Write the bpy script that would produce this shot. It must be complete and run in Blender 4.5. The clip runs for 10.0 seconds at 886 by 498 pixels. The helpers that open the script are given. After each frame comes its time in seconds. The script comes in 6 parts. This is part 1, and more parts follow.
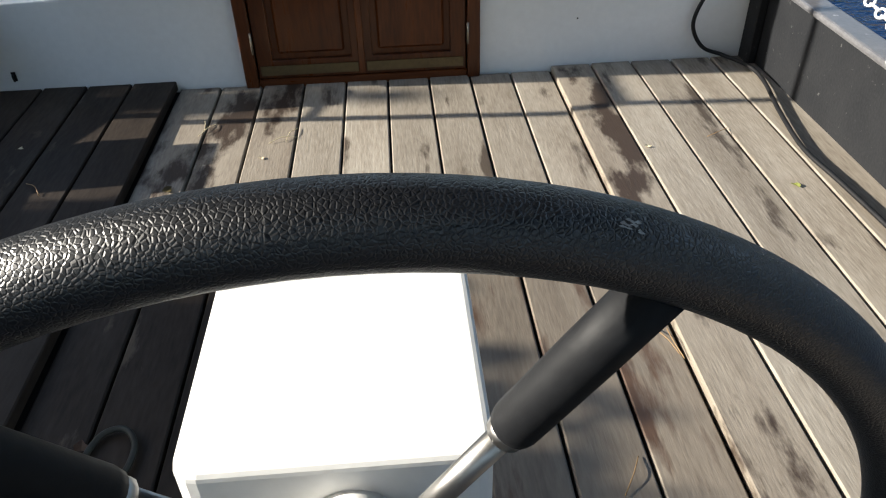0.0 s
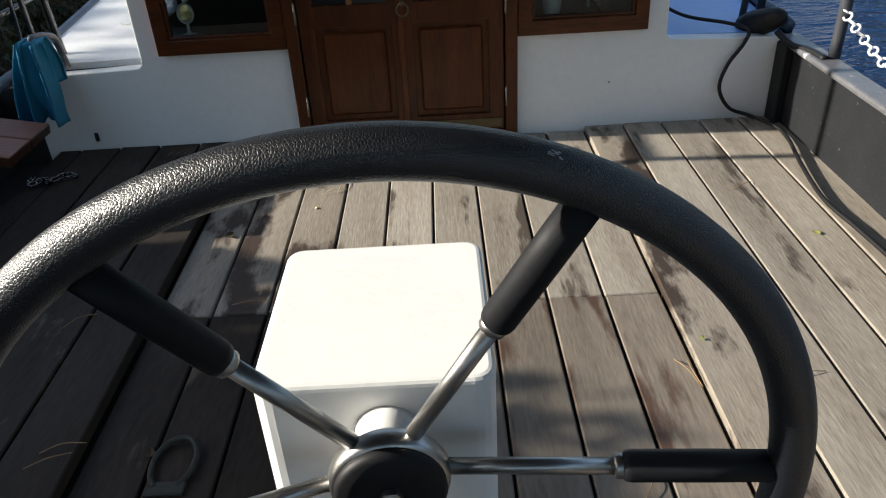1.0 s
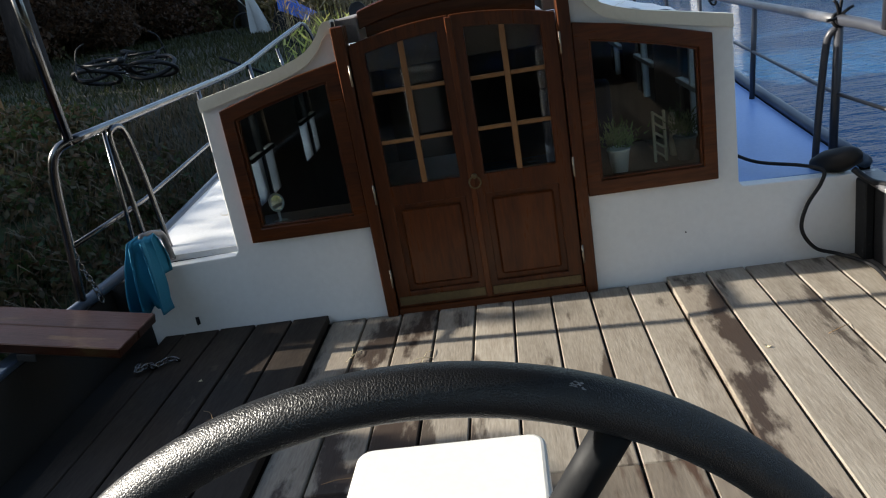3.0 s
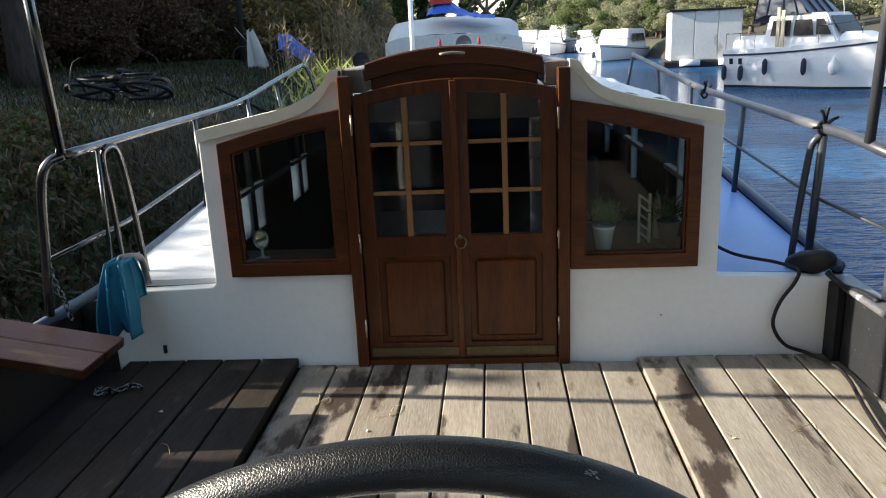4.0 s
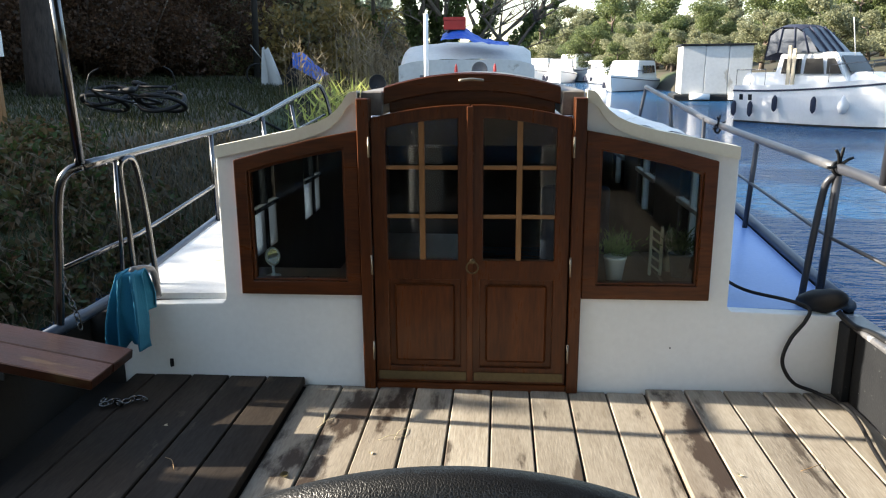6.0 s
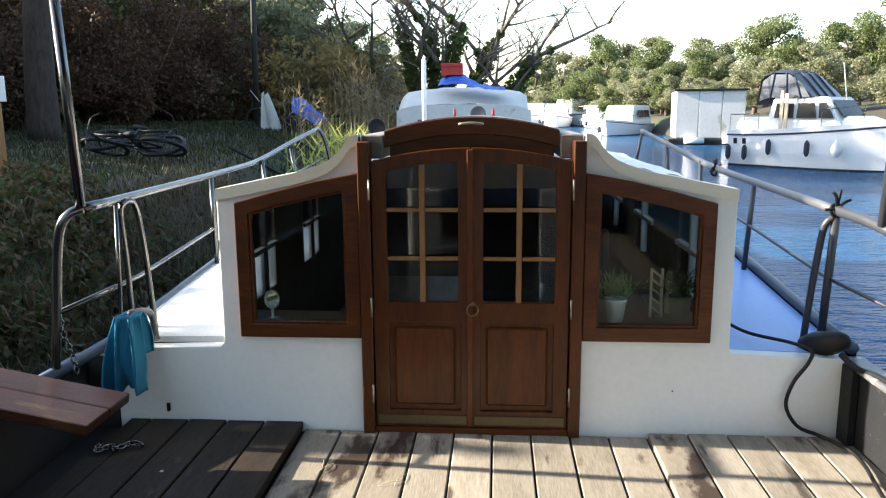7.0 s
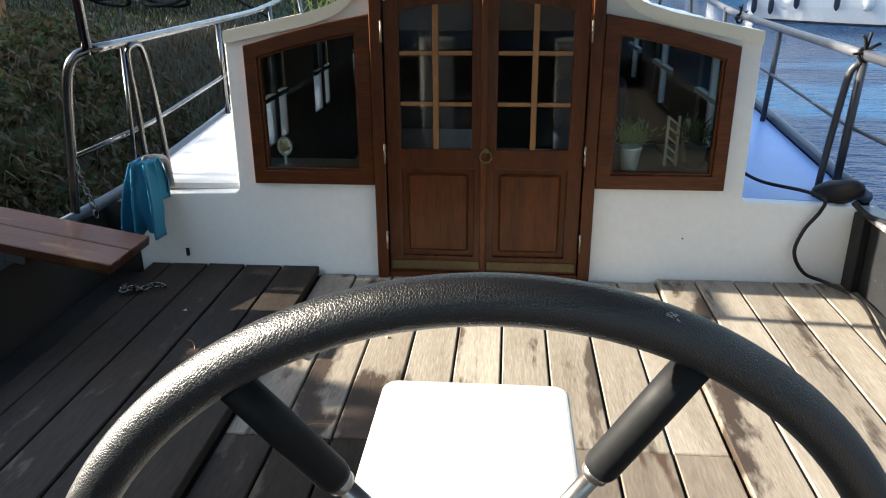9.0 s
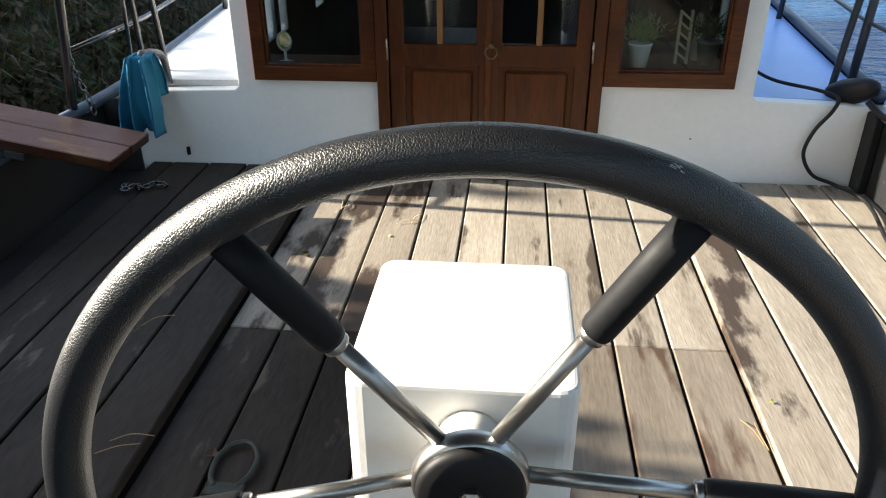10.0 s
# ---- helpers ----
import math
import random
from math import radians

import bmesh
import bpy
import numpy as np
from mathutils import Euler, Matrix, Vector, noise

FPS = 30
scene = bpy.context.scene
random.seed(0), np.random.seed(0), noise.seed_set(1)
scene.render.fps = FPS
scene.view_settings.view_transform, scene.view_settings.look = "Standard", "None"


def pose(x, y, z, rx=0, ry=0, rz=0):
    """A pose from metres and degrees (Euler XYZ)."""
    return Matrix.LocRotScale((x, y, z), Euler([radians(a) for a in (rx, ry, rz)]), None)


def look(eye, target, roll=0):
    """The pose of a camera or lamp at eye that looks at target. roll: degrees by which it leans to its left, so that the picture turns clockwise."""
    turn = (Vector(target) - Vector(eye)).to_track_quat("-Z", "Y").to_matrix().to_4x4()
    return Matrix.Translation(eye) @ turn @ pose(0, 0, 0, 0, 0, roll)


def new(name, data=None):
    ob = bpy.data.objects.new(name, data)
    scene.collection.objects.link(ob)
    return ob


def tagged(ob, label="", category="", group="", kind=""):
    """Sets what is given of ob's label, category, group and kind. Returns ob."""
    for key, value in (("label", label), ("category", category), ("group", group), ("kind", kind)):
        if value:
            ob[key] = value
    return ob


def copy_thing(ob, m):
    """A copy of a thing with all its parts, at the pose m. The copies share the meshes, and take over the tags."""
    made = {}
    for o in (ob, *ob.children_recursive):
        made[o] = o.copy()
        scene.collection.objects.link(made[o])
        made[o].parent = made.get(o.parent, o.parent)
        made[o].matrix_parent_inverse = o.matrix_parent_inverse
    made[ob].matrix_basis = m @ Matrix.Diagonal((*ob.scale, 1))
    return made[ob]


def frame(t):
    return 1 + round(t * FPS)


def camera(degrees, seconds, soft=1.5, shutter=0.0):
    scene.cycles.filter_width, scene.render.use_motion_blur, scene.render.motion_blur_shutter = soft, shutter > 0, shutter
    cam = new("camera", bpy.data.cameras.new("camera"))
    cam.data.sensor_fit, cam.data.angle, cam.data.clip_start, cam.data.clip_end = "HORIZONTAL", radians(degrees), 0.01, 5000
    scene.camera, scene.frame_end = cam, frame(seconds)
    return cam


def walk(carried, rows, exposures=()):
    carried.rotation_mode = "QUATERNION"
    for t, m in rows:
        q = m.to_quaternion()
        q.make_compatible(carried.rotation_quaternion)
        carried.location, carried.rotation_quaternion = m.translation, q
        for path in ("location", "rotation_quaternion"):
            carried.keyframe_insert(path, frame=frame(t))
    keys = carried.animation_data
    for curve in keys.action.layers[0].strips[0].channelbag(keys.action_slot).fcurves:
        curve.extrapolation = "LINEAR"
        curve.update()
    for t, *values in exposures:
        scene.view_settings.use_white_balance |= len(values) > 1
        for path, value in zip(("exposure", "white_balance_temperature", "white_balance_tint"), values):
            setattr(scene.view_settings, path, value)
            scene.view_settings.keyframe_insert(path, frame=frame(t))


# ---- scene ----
cam = camera(61.0, 10.0, soft=1.15)
PATH = [
    (0, (0.137, 0.511, 1.342), (0.232, 2.112, 0.148), -1.7),
    (0.5, (0.159, 0.398, 1.367), (0.187, 2.049, 0.239), -4.8),
    (1, (0.155, 0.3, 1.374), (0.138, 2.01, 0.336), -3.4),
    (1.5, (0.135, 0.254, 1.376), (0.097, 2.039, 0.474), -0.8),
    (2, (0.138, 0.222, 1.387), (0.019, 2.055, 0.597), -2.6),
    (2.5, (0.17, 0.261, 1.395), (-0.015, 2.121, 0.684), -8.3),
    (3, (0.207, 0.295, 1.438), (-0.018, 2.172, 0.783), -9.9),
    (4.5, (0.136, 0.268, 1.47), (0.014, 2.204, 0.984), 0.2),
    (5, (0.126, 0.267, 1.475), (-0.005, 2.204, 0.997), 0.3),
    (6.5, (0.128, 0.271, 1.475), (-0.021, 2.213, 1.022), -0.6),
    (7, (0.114, 0.272, 1.472), (-0.027, 2.235, 1.113), -0.4),
    (7.5, (0.128, 0.268, 1.487), (-0.019, 2.241, 1.194), -0.1),
    (8, (0.13, 0.259, 1.472), (-0.029, 2.215, 1.09), -0.0),
    (8.5, (0.103, 0.255, 1.44), (-0.055, 2.176, 0.906), 0.0),
    (9, (0.106, 0.251, 1.406), (-0.059, 2.113, 0.696), -0.4),
    (9.5, (0.111, 0.252, 1.38), (-0.06, 2.068, 0.559), -0.2),
    (10, (0.113, 0.253, 1.36), (-0.057, 2.016, 0.43), -0.3),
]
STOPS = [(0, 1.45), (0.5, 1.32), (1, 1.15), (1.5, 1.0), (2, 0.98), (2.5, 1.1), (3, 1.27), (4.5, 1.75), (5, 1.82), (6.5, 2.08), (7.5, 2.3), (9, 2.2), (10, 2.12)]
walk(cam, [(t, look(eye, target, roll)) for t, eye, target, roll in PATH], exposures=[(t, stops, 6700 if t < 4 else 7150, 9) for t, stops in STOPS])

# ---- world, sun, exposure ----
SUN_TRAVEL = Vector((1.0, -0.06, -0.40)).normalized()
world = bpy.data.worlds.new("sky")
scene.world = world
world.use_nodes = True
wn = world.node_tree.nodes
sky = wn.new("ShaderNodeTexSky")
sky.sky_type = "NISHITA"
sky.sun_disc = False
sky.sun_elevation = math.asin(-SUN_TRAVEL.z)
sky.sun_rotation = math.atan2(-SUN_TRAVEL.x, -SUN_TRAVEL.y)
sky.air_density, sky.dust_density, sky.ozone_density = 1.0, 1.0, 0.9
world.node_tree.links.new(sky.outputs["Color"], wn["Background"].inputs["Color"])
wn["Background"].inputs["Strength"].default_value = 0.15
sun_data = bpy.data.lights.new("sun", "SUN")
sun_data.energy, sun_data.angle, sun_data.color = 4.6, radians(0.6), (1.0, 0.95, 0.87)
sun = new("sun", sun_data)
sun.matrix_world = look((-20, 5, 12), Vector((-20, 5, 12)) + SUN_TRAVEL)


# ---- materials ----
def material(name):
    m = bpy.data.materials.new(name)
    m.use_nodes = True
    return m, m.node_tree, m.node_tree.nodes["Principled BSDF"]


def surf(name, a, b, rough=0.6, scale=6.0, bump=0.15, metal=0.0, stretch=(1, 1, 1), fine=60.0, spread=0.15,
         dirt=None, dirt_amount=0.0, dirt_scale=2.0, random_tint=0.0, rough_spread=0.12, coat=0.0, spec=0.5, dirt_stretch=None):
    """A surface of two colours mixed at a coarse and a fine scale, with relief and optional dirt patches."""
    m, t, p = material(name)
    n, l = t.nodes, t.links
    co = n.new("ShaderNodeTexCoord")
    mp = n.new("ShaderNodeMapping")
    mp.inputs["Scale"].default_value = stretch
    info = n.new("ShaderNodeObjectInfo")
    shift = n.new("ShaderNodeVectorMath")
    shift.operation = "MULTIPLY_ADD"
    shift.inputs[1].default_value = (17.0, 31.0, 11.0)
    l.new(info.outputs["Random"], shift.inputs[0])
    l.new(co.outputs["Object"], shift.inputs[2])
    l.new(shift.outputs[0], mp.inputs["Vector"])
    coarse, grain = n.new("ShaderNodeTexNoise"), n.new("ShaderNodeTexNoise")
    for tex, s in ((coarse, scale), (grain, fine)):
        tex.inputs["Scale"].default_value, tex.inputs["Detail"].default_value = s, 5
        l.new(mp.outputs[0], tex.inputs["Vector"])
    mix = n.new("ShaderNodeMix")
    mix.data_type = "RGBA"
    mix.inputs[6].default_value, mix.inputs[7].default_value = (*a, 1), (*b, 1)
    ramp = n.new("ShaderNodeMapRange")
    ramp.inputs[1].default_value, ramp.inputs[2].default_value = 0.3, 0.7
    blend = n.new("ShaderNodeMix")
    blend.inputs[0].default_value = 0.45
    l.new(coarse.outputs[0], blend.inputs[2])
    l.new(grain.outputs[0], blend.inputs[3])
    l.new(blend.outputs[0], ramp.inputs[0])
    l.new(ramp.outputs[0], mix.inputs[0])
    colour = mix.outputs[2]
    if dirt:
        spots = n.new("ShaderNodeTexNoise")
        spots.inputs["Scale"].default_value, spots.inputs["Detail"].default_value = dirt_scale, 9
        spots.inputs["Roughness"].default_value = 0.62
        if dirt_stretch:
            own = n.new("ShaderNodeMapping")
            own.inputs["Scale"].default_value = dirt_stretch
            l.new(shift.outputs[0], own.inputs["Vector"])
            l.new(own.outputs[0], spots.inputs["Vector"])
        else:
            l.new(mp.outputs[0], spots.inputs["Vector"])
        cut = n.new("ShaderNodeMapRange")
        edge = 0.72 - dirt_amount * 0.4
        cut.inputs[1].default_value, cut.inputs[2].default_value = edge - 0.025, edge + 0.03
        l.new(spots.outputs[0], cut.inputs[0])
        over = n.new("ShaderNodeMix")
        over.data_type = "RGBA"
        over.inputs[7].default_value = (*dirt, 1)
        l.new(cut.outputs[0], over.inputs[0])
        l.new(colour, over.inputs[6])
        colour = over.outputs[2]
    if random_tint:
        hsv = n.new("ShaderNodeHueSaturation")
        span = n.new("ShaderNodeMapRange")
        span.inputs[3].default_value, span.inputs[4].default_value = 1 - random_tint, 1 + random_tint
        l.new(info.outputs["Random"], span.inputs[0])
        l.new(span.outputs[0], hsv.inputs["Value"])
        l.new(colour, hsv.inputs["Color"])
        colour = hsv.outputs[0]
    l.new(colour, p.inputs["Base Color"])
    rr = n.new("ShaderNodeMapRange")
    rr.inputs[3].default_value, rr.inputs[4].default_value = max(0.02, rough - rough_spread), min(1, rough + rough_spread)
    l.new(blend.outputs[0], rr.inputs[0])
    l.new(rr.outputs[0], p.inputs["Roughness"])
    p.inputs["Metallic"].default_value = metal
    p.inputs["Coat Weight"].default_value = coat
    p.inputs["Specular IOR Level"].default_value = spec
    if bump:
        bp = n.new("ShaderNodeBump")
        bp.inputs["Strength"].default_value, bp.inputs["Distance"].default_value = bump, 0.01
        l.new(blend.outputs[0], bp.inputs["Height"])
        l.new(bp.outputs[0], p.inputs["Normal"])
    return m


def glass(name, tint=(0.9, 0.95, 0.95)):
    """Thin window glass: clear straight through, mirror-like at grazing angles."""
    m, t, p = material(name)
    n, l = t.nodes, t.links
    clear, shine, mix, fres = (n.new(k) for k in ("ShaderNodeBsdfTransparent", "ShaderNodeBsdfGlossy", "ShaderNodeMixShader", "ShaderNodeFresnel"))
    clear.inputs[0].default_value = (*tint, 1)
    shine.inputs["Roughness"].default_value = 0.02
    fres.inputs[0].default_value = 1.3
    l.new(fres.outputs[0], mix.inputs[0])
    l.new(clear.outputs[0], mix.inputs[1])
    l.new(shine.outputs[0], mix.inputs[2])
    l.new(mix.outputs[0], n["Material Output"].inputs[0])
    return m


WHITE_PAINT = surf("white_paint", (0.83, 0.82, 0.79), (0.76, 0.75, 0.72), 0.5, 2.5, 0.12, fine=40, dirt=(0.58, 0.55, 0.48), dirt_amount=0.03, dirt_scale=7)
CREAM_PAINT = surf("cream_paint", (0.78, 0.74, 0.62), (0.70, 0.66, 0.54), 0.5, 3, 0.12)
GLOSS_WHITE = surf("gloss_white", (0.82, 0.82, 0.80), (0.74, 0.74, 0.72), 0.35, 3, 0.08, fine=90)
VARNISH = surf("varnished_mahogany", (0.125, 0.036, 0.0095), (0.036, 0.009, 0.003), 0.30, 5, 0.12, stretch=(3, 3, 0.35), fine=30, random_tint=0.12, coat=0.04, spec=0.3)
VARNISH_SIDE = surf("varnished_mahogany_cross", (0.125, 0.036, 0.0095), (0.036, 0.009, 0.003), 0.30, 5, 0.12, stretch=(0.35, 3, 3), fine=30, random_tint=0.12, coat=0.04, spec=0.3)
OAK = surf("glazing_oak", (0.30, 0.145, 0.052), (0.20, 0.09, 0.032), 0.4, 9, 0.1, stretch=(3, 3, 0.5))
PLANK = surf("weathered_deck", (0.40, 0.358, 0.295), (0.185, 0.152, 0.115), 0.62, 3.2, 0.25, stretch=(3.2, 0.42, 1), fine=42,
             dirt=(0.085, 0.066, 0.050), dirt_amount=0.29, dirt_scale=3.4, dirt_stretch=(1.9, 0.36, 1), random_tint=0.2, rough_spread=0.2, spec=0.35)
# Wet wood, with the shade of the west side also put into its colour.
PLANK_WET_SHADED = surf("wet_shaded_deck", (0.040, 0.030, 0.022), (0.017, 0.0125, 0.0095), 0.62, 3.2, 0.22, stretch=(2.6, 0.5, 1), fine=34,
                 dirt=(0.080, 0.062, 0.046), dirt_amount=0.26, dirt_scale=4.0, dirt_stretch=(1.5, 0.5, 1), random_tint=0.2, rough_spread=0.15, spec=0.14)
PLANK_DAMP = surf("damp_brown_deck", (0.21, 0.178, 0.138), (0.115, 0.093, 0.071), 0.55, 3.2, 0.22, stretch=(3.0, 0.42, 1), fine=40,
                  dirt=(0.070, 0.040, 0.025), dirt_amount=0.38, dirt_scale=2.6, dirt_stretch=(1.8, 0.32, 1), random_tint=0.25, rough_spread=0.2, spec=0.4)
PLANK_STAINED = surf("stained_deck", (0.31, 0.27, 0.215), (0.16, 0.13, 0.10), 0.6, 3.2, 0.25, stretch=(3.2, 0.42, 1), fine=42,
                     dirt=(0.045, 0.030, 0.021), dirt_amount=0.44, dirt_scale=2.6, dirt_stretch=(1.5, 0.5, 1), rough_spread=0.2, spec=0.35)
BENCH = surf("bench_wood", (0.052, 0.016, 0.0075), (0.016, 0.006, 0.003), 0.34, 5, 0.25, stretch=(0.4, 4, 2), random_tint=0.1, spec=0.25, dirt=(0.060, 0.032, 0.013), dirt_amount=0.28, dirt_scale=3, dirt_stretch=(0.7, 2.5, 1), rough_spread=0.2)
UNDER = surf("tarred_underside", (0.012, 0.011, 0.010), (0.02, 0.018, 0.016), 0.8, 5, 0.2)
STEEL_DARK = surf("dark_bulwark_paint", (0.019, 0.020, 0.022), (0.012, 0.013, 0.015), 0.6, 7, 0.15, fine=90, dirt=(0.10, 0.10, 0.10), dirt_amount=0.10, dirt_scale=40, spec=0.15)
STEEL_CAP = surf("scuffed_cap", (0.07, 0.07, 0.075), (0.16, 0.16, 0.165), 0.4, 9, 0.2, dirt=(0.45, 0.44, 0.43), dirt_amount=0.2, dirt_scale=13)
STEEL_BLUE = surf("dark_blue_gunwale", (0.035, 0.055, 0.09), (0.06, 0.08, 0.11), 0.4, 6, 0.1)
STAINLESS = surf("stainless_tube", (0.18, 0.18, 0.182), (0.11, 0.11, 0.113), 0.22, 8, 0.03, metal=1.0)
BLACK_TUBE = surf("black_tube", (0.03, 0.032, 0.04), (0.05, 0.052, 0.06), 0.4, 8, 0.05)
GREY_TUBE = surf("grey_painted_tube", (0.14, 0.14, 0.145), (0.09, 0.09, 0.095), 0.45, 9, 0.08)
BLACK_RUBBER = surf("black_rubber", (0.005, 0.005, 0.006), (0.010, 0.010, 0.011), 0.55, 12, 0.1, spec=0.3)
CHROME = surf("worn_chrome", (0.46, 0.45, 0.43), (0.32, 0.31, 0.30), 0.36, 12, 0.05, metal=1.0)
BRASS = surf("old_brass", (0.15, 0.105, 0.045), (0.09, 0.06, 0.026), 0.5, 9, 0.1, metal=0.4)
PALE_BRASS = surf("pale_hinge_metal", (0.40, 0.36, 0.28), (0.30, 0.26, 0.20), 0.35, 9, 0.05, metal=0.8)
TOWEL = surf("turquoise_towel", (0.006, 0.125, 0.22), (0.011, 0.19, 0.31), 0.95, 5, 0.6, fine=220)
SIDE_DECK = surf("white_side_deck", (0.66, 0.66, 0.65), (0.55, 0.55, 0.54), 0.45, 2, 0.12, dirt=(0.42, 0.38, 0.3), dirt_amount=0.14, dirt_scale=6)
# East side deck: blue skylight on shaded white paint is put into the colour.
SIDE_SKYLIT = surf("skylit_side_deck", (0.26, 0.42, 0.76), (0.21, 0.36, 0.68), 0.4, 2, 0.12, dirt=(0.5, 0.55, 0.62), dirt_amount=0.06, dirt_scale=6)
CANVAS = surf("cream_canvas", (0.72, 0.68, 0.55), (0.62, 0.58, 0.47), 0.8, 3, 0.2, fine=150)
LINING = surf("dark_canopy_lining", (0.10, 0.10, 0.105), (0.075, 0.075, 0.08), 0.85, 3, 0.2, fine=150)
NAVY = surf("navy_canvas", (0.02, 0.025, 0.05), (0.03, 0.035, 0.06), 0.8, 4, 0.2)
CLEAR = glass("window_glass")
FROSTED, frosted_tree, frosted_base = material("frosted_glass")
frosted_base.inputs["Base Color"].default_value = (0.22, 0.26, 0.31, 1)
frosted_base.inputs["Roughness"].default_value = 0.5
frosted_base.inputs["Transmission Weight"].default_value = 0.9
frosted_base.inputs["IOR"].default_value = 1.1
SMOKED = surf("smoked_window", (0.012, 0.013, 0.015), (0.025, 0.026, 0.028), 0.12, 3, 0.0, spec=0.3)
INTERIOR = surf("cabin_lining", (0.11, 0.060, 0.036), (0.065, 0.035, 0.021), 0.5, 4, 0.1)
BOAT_WHITE = surf("boat_white", (0.82, 0.82, 0.82), (0.74, 0.74, 0.74), 0.3, 0.8, 0.03, fine=8)
PANEL_GREY = surf("panel_grey", (0.60, 0.60, 0.59), (0.48, 0.48, 0.47), 0.55, 0.9, 0.08, fine=7, dirt=(0.36, 0.34, 0.30), dirt_amount=0.22, dirt_scale=1.3, dirt_stretch=(1, 1, 0.4))
PALE_BARK = surf("pale_bark", (0.17, 0.14, 0.11), (0.08, 0.066, 0.052), 0.9, 6, 0.6, stretch=(3, 3, 0.6), fine=30)
BARK = surf("bark", (0.17, 0.13, 0.10), (0.045, 0.034, 0.026), 0.9, 6, 0.8, stretch=(3, 3, 0.6), fine=30)


def leafy(name, a, b, rough=0.55):
    """Leaves that differ from clump to clump and let some light through."""
    m, t, p = material(name)
    n, l = t.nodes, t.links
    geo = n.new("ShaderNodeNewGeometry")
    mix = n.new("ShaderNodeMix")
    mix.data_type = "RGBA"
    mix.inputs[6].default_value, mix.inputs[7].default_value = (*a, 1), (*b, 1)
    l.new(geo.outputs["Random Per Island"], mix.inputs[0])
    l.new(mix.outputs[2], p.inputs["Base Color"])
    p.inputs["Roughness"].default_value = rough
    thin, both = n.new("ShaderNodeBsdfTranslucent"), n.new("ShaderNodeMixShader")
    both.inputs[0].default_value = 0.5
    l.new(mix.outputs[2], thin.inputs[0])
    l.new(p.outputs[0], both.inputs[1])
    l.new(thin.outputs[0], both.inputs[2])
    l.new(both.outputs[0], n["Material Output"].inputs[0])
    return m


LEAF_OAK = leafy("holm_oak_leaves", (0.045, 0.055, 0.020), (0.21, 0.19, 0.085))
LEAF_PINE = leafy("pine_needles", (0.075, 0.105, 0.038), (0.165, 0.195, 0.078))
LEAF_GREY = leafy("grey_oak_leaves", (0.14, 0.155, 0.085), (0.31, 0.31, 0.185))
LEAF_RUST = leafy("rusty_leaves", (0.040, 0.024, 0.014), (0.135, 0.068, 0.036))
LEAF_GOLD = leafy("golden_leaves", (0.28, 0.19, 0.06), (0.16, 0.13, 0.05))
LEAF_IVY = leafy("ivy_leaves", (0.05, 0.085, 0.022), (0.15, 0.19, 0.06))
REED = leafy("reeds", (0.48, 0.48, 0.14), (0.27, 0.33, 0.08))
DRY_REED = leafy("dry_reeds", (0.17, 0.125, 0.068), (0.10, 0.072, 0.040))
GRASS = leafy("grass", (0.018, 0.031, 0.008), (0.060, 0.056, 0.019))
BANK_LEAF = leafy("bank_plants", (0.036, 0.075, 0.017), (0.14, 0.074, 0.036))
PALE_REED = leafy("pale_dry_reeds", (0.34, 0.26, 0.15), (0.19, 0.14, 0.085))
EARTH = surf("bank_earth", (0.034, 0.034, 0.018), (0.050, 0.036, 0.024), 0.95, 0.7, 0.7, fine=9, dirt=(0.028, 0.042, 0.014), dirt_amount=0.4, dirt_scale=0.35)


def water_material():
    m, t, p = material("canal_water")
    n, l = t.nodes, t.links
    p.inputs["Base Color"].default_value = (0.012, 0.080, 0.19, 1)
    p.inputs["Roughness"].default_value = 0.06
    p.inputs["IOR"].default_value = 1.33
    p.inputs["Specular IOR Level"].default_value = 0.4
    co = n.new("ShaderNodeTexCoord")
    mp = n.new("ShaderNodeMapping")
    mp.inputs["Scale"].default_value = (1.0, 2.2, 1.0)
    l.new(co.outputs["Object"], mp.inputs[0])
    big, small = n.new("ShaderNodeTexNoise"), n.new("ShaderNodeTexNoise")
    add = n.new("ShaderNodeMath")
    add.operation = "MULTIPLY_ADD"
    add.inputs[1].default_value = 0.4
    for tex, s in ((big, 2.2), (small, 8.0)):
        tex.inputs["Scale"].default_value, tex.inputs["Detail"].default_value = s, 3
        l.new(mp.outputs[0], tex.inputs["Vector"])
    l.new(small.outputs[0], add.inputs[0])
    l.new(big.outputs[0], add.inputs[2])
    bp = n.new("ShaderNodeBump")
    bp.inputs["Strength"].default_value, bp.inputs["Distance"].default_value = 1.0, 0.19
    l.new(add.outputs[0], bp.inputs["Height"])
    l.new(bp.outputs[0], p.inputs["Normal"])
    return m


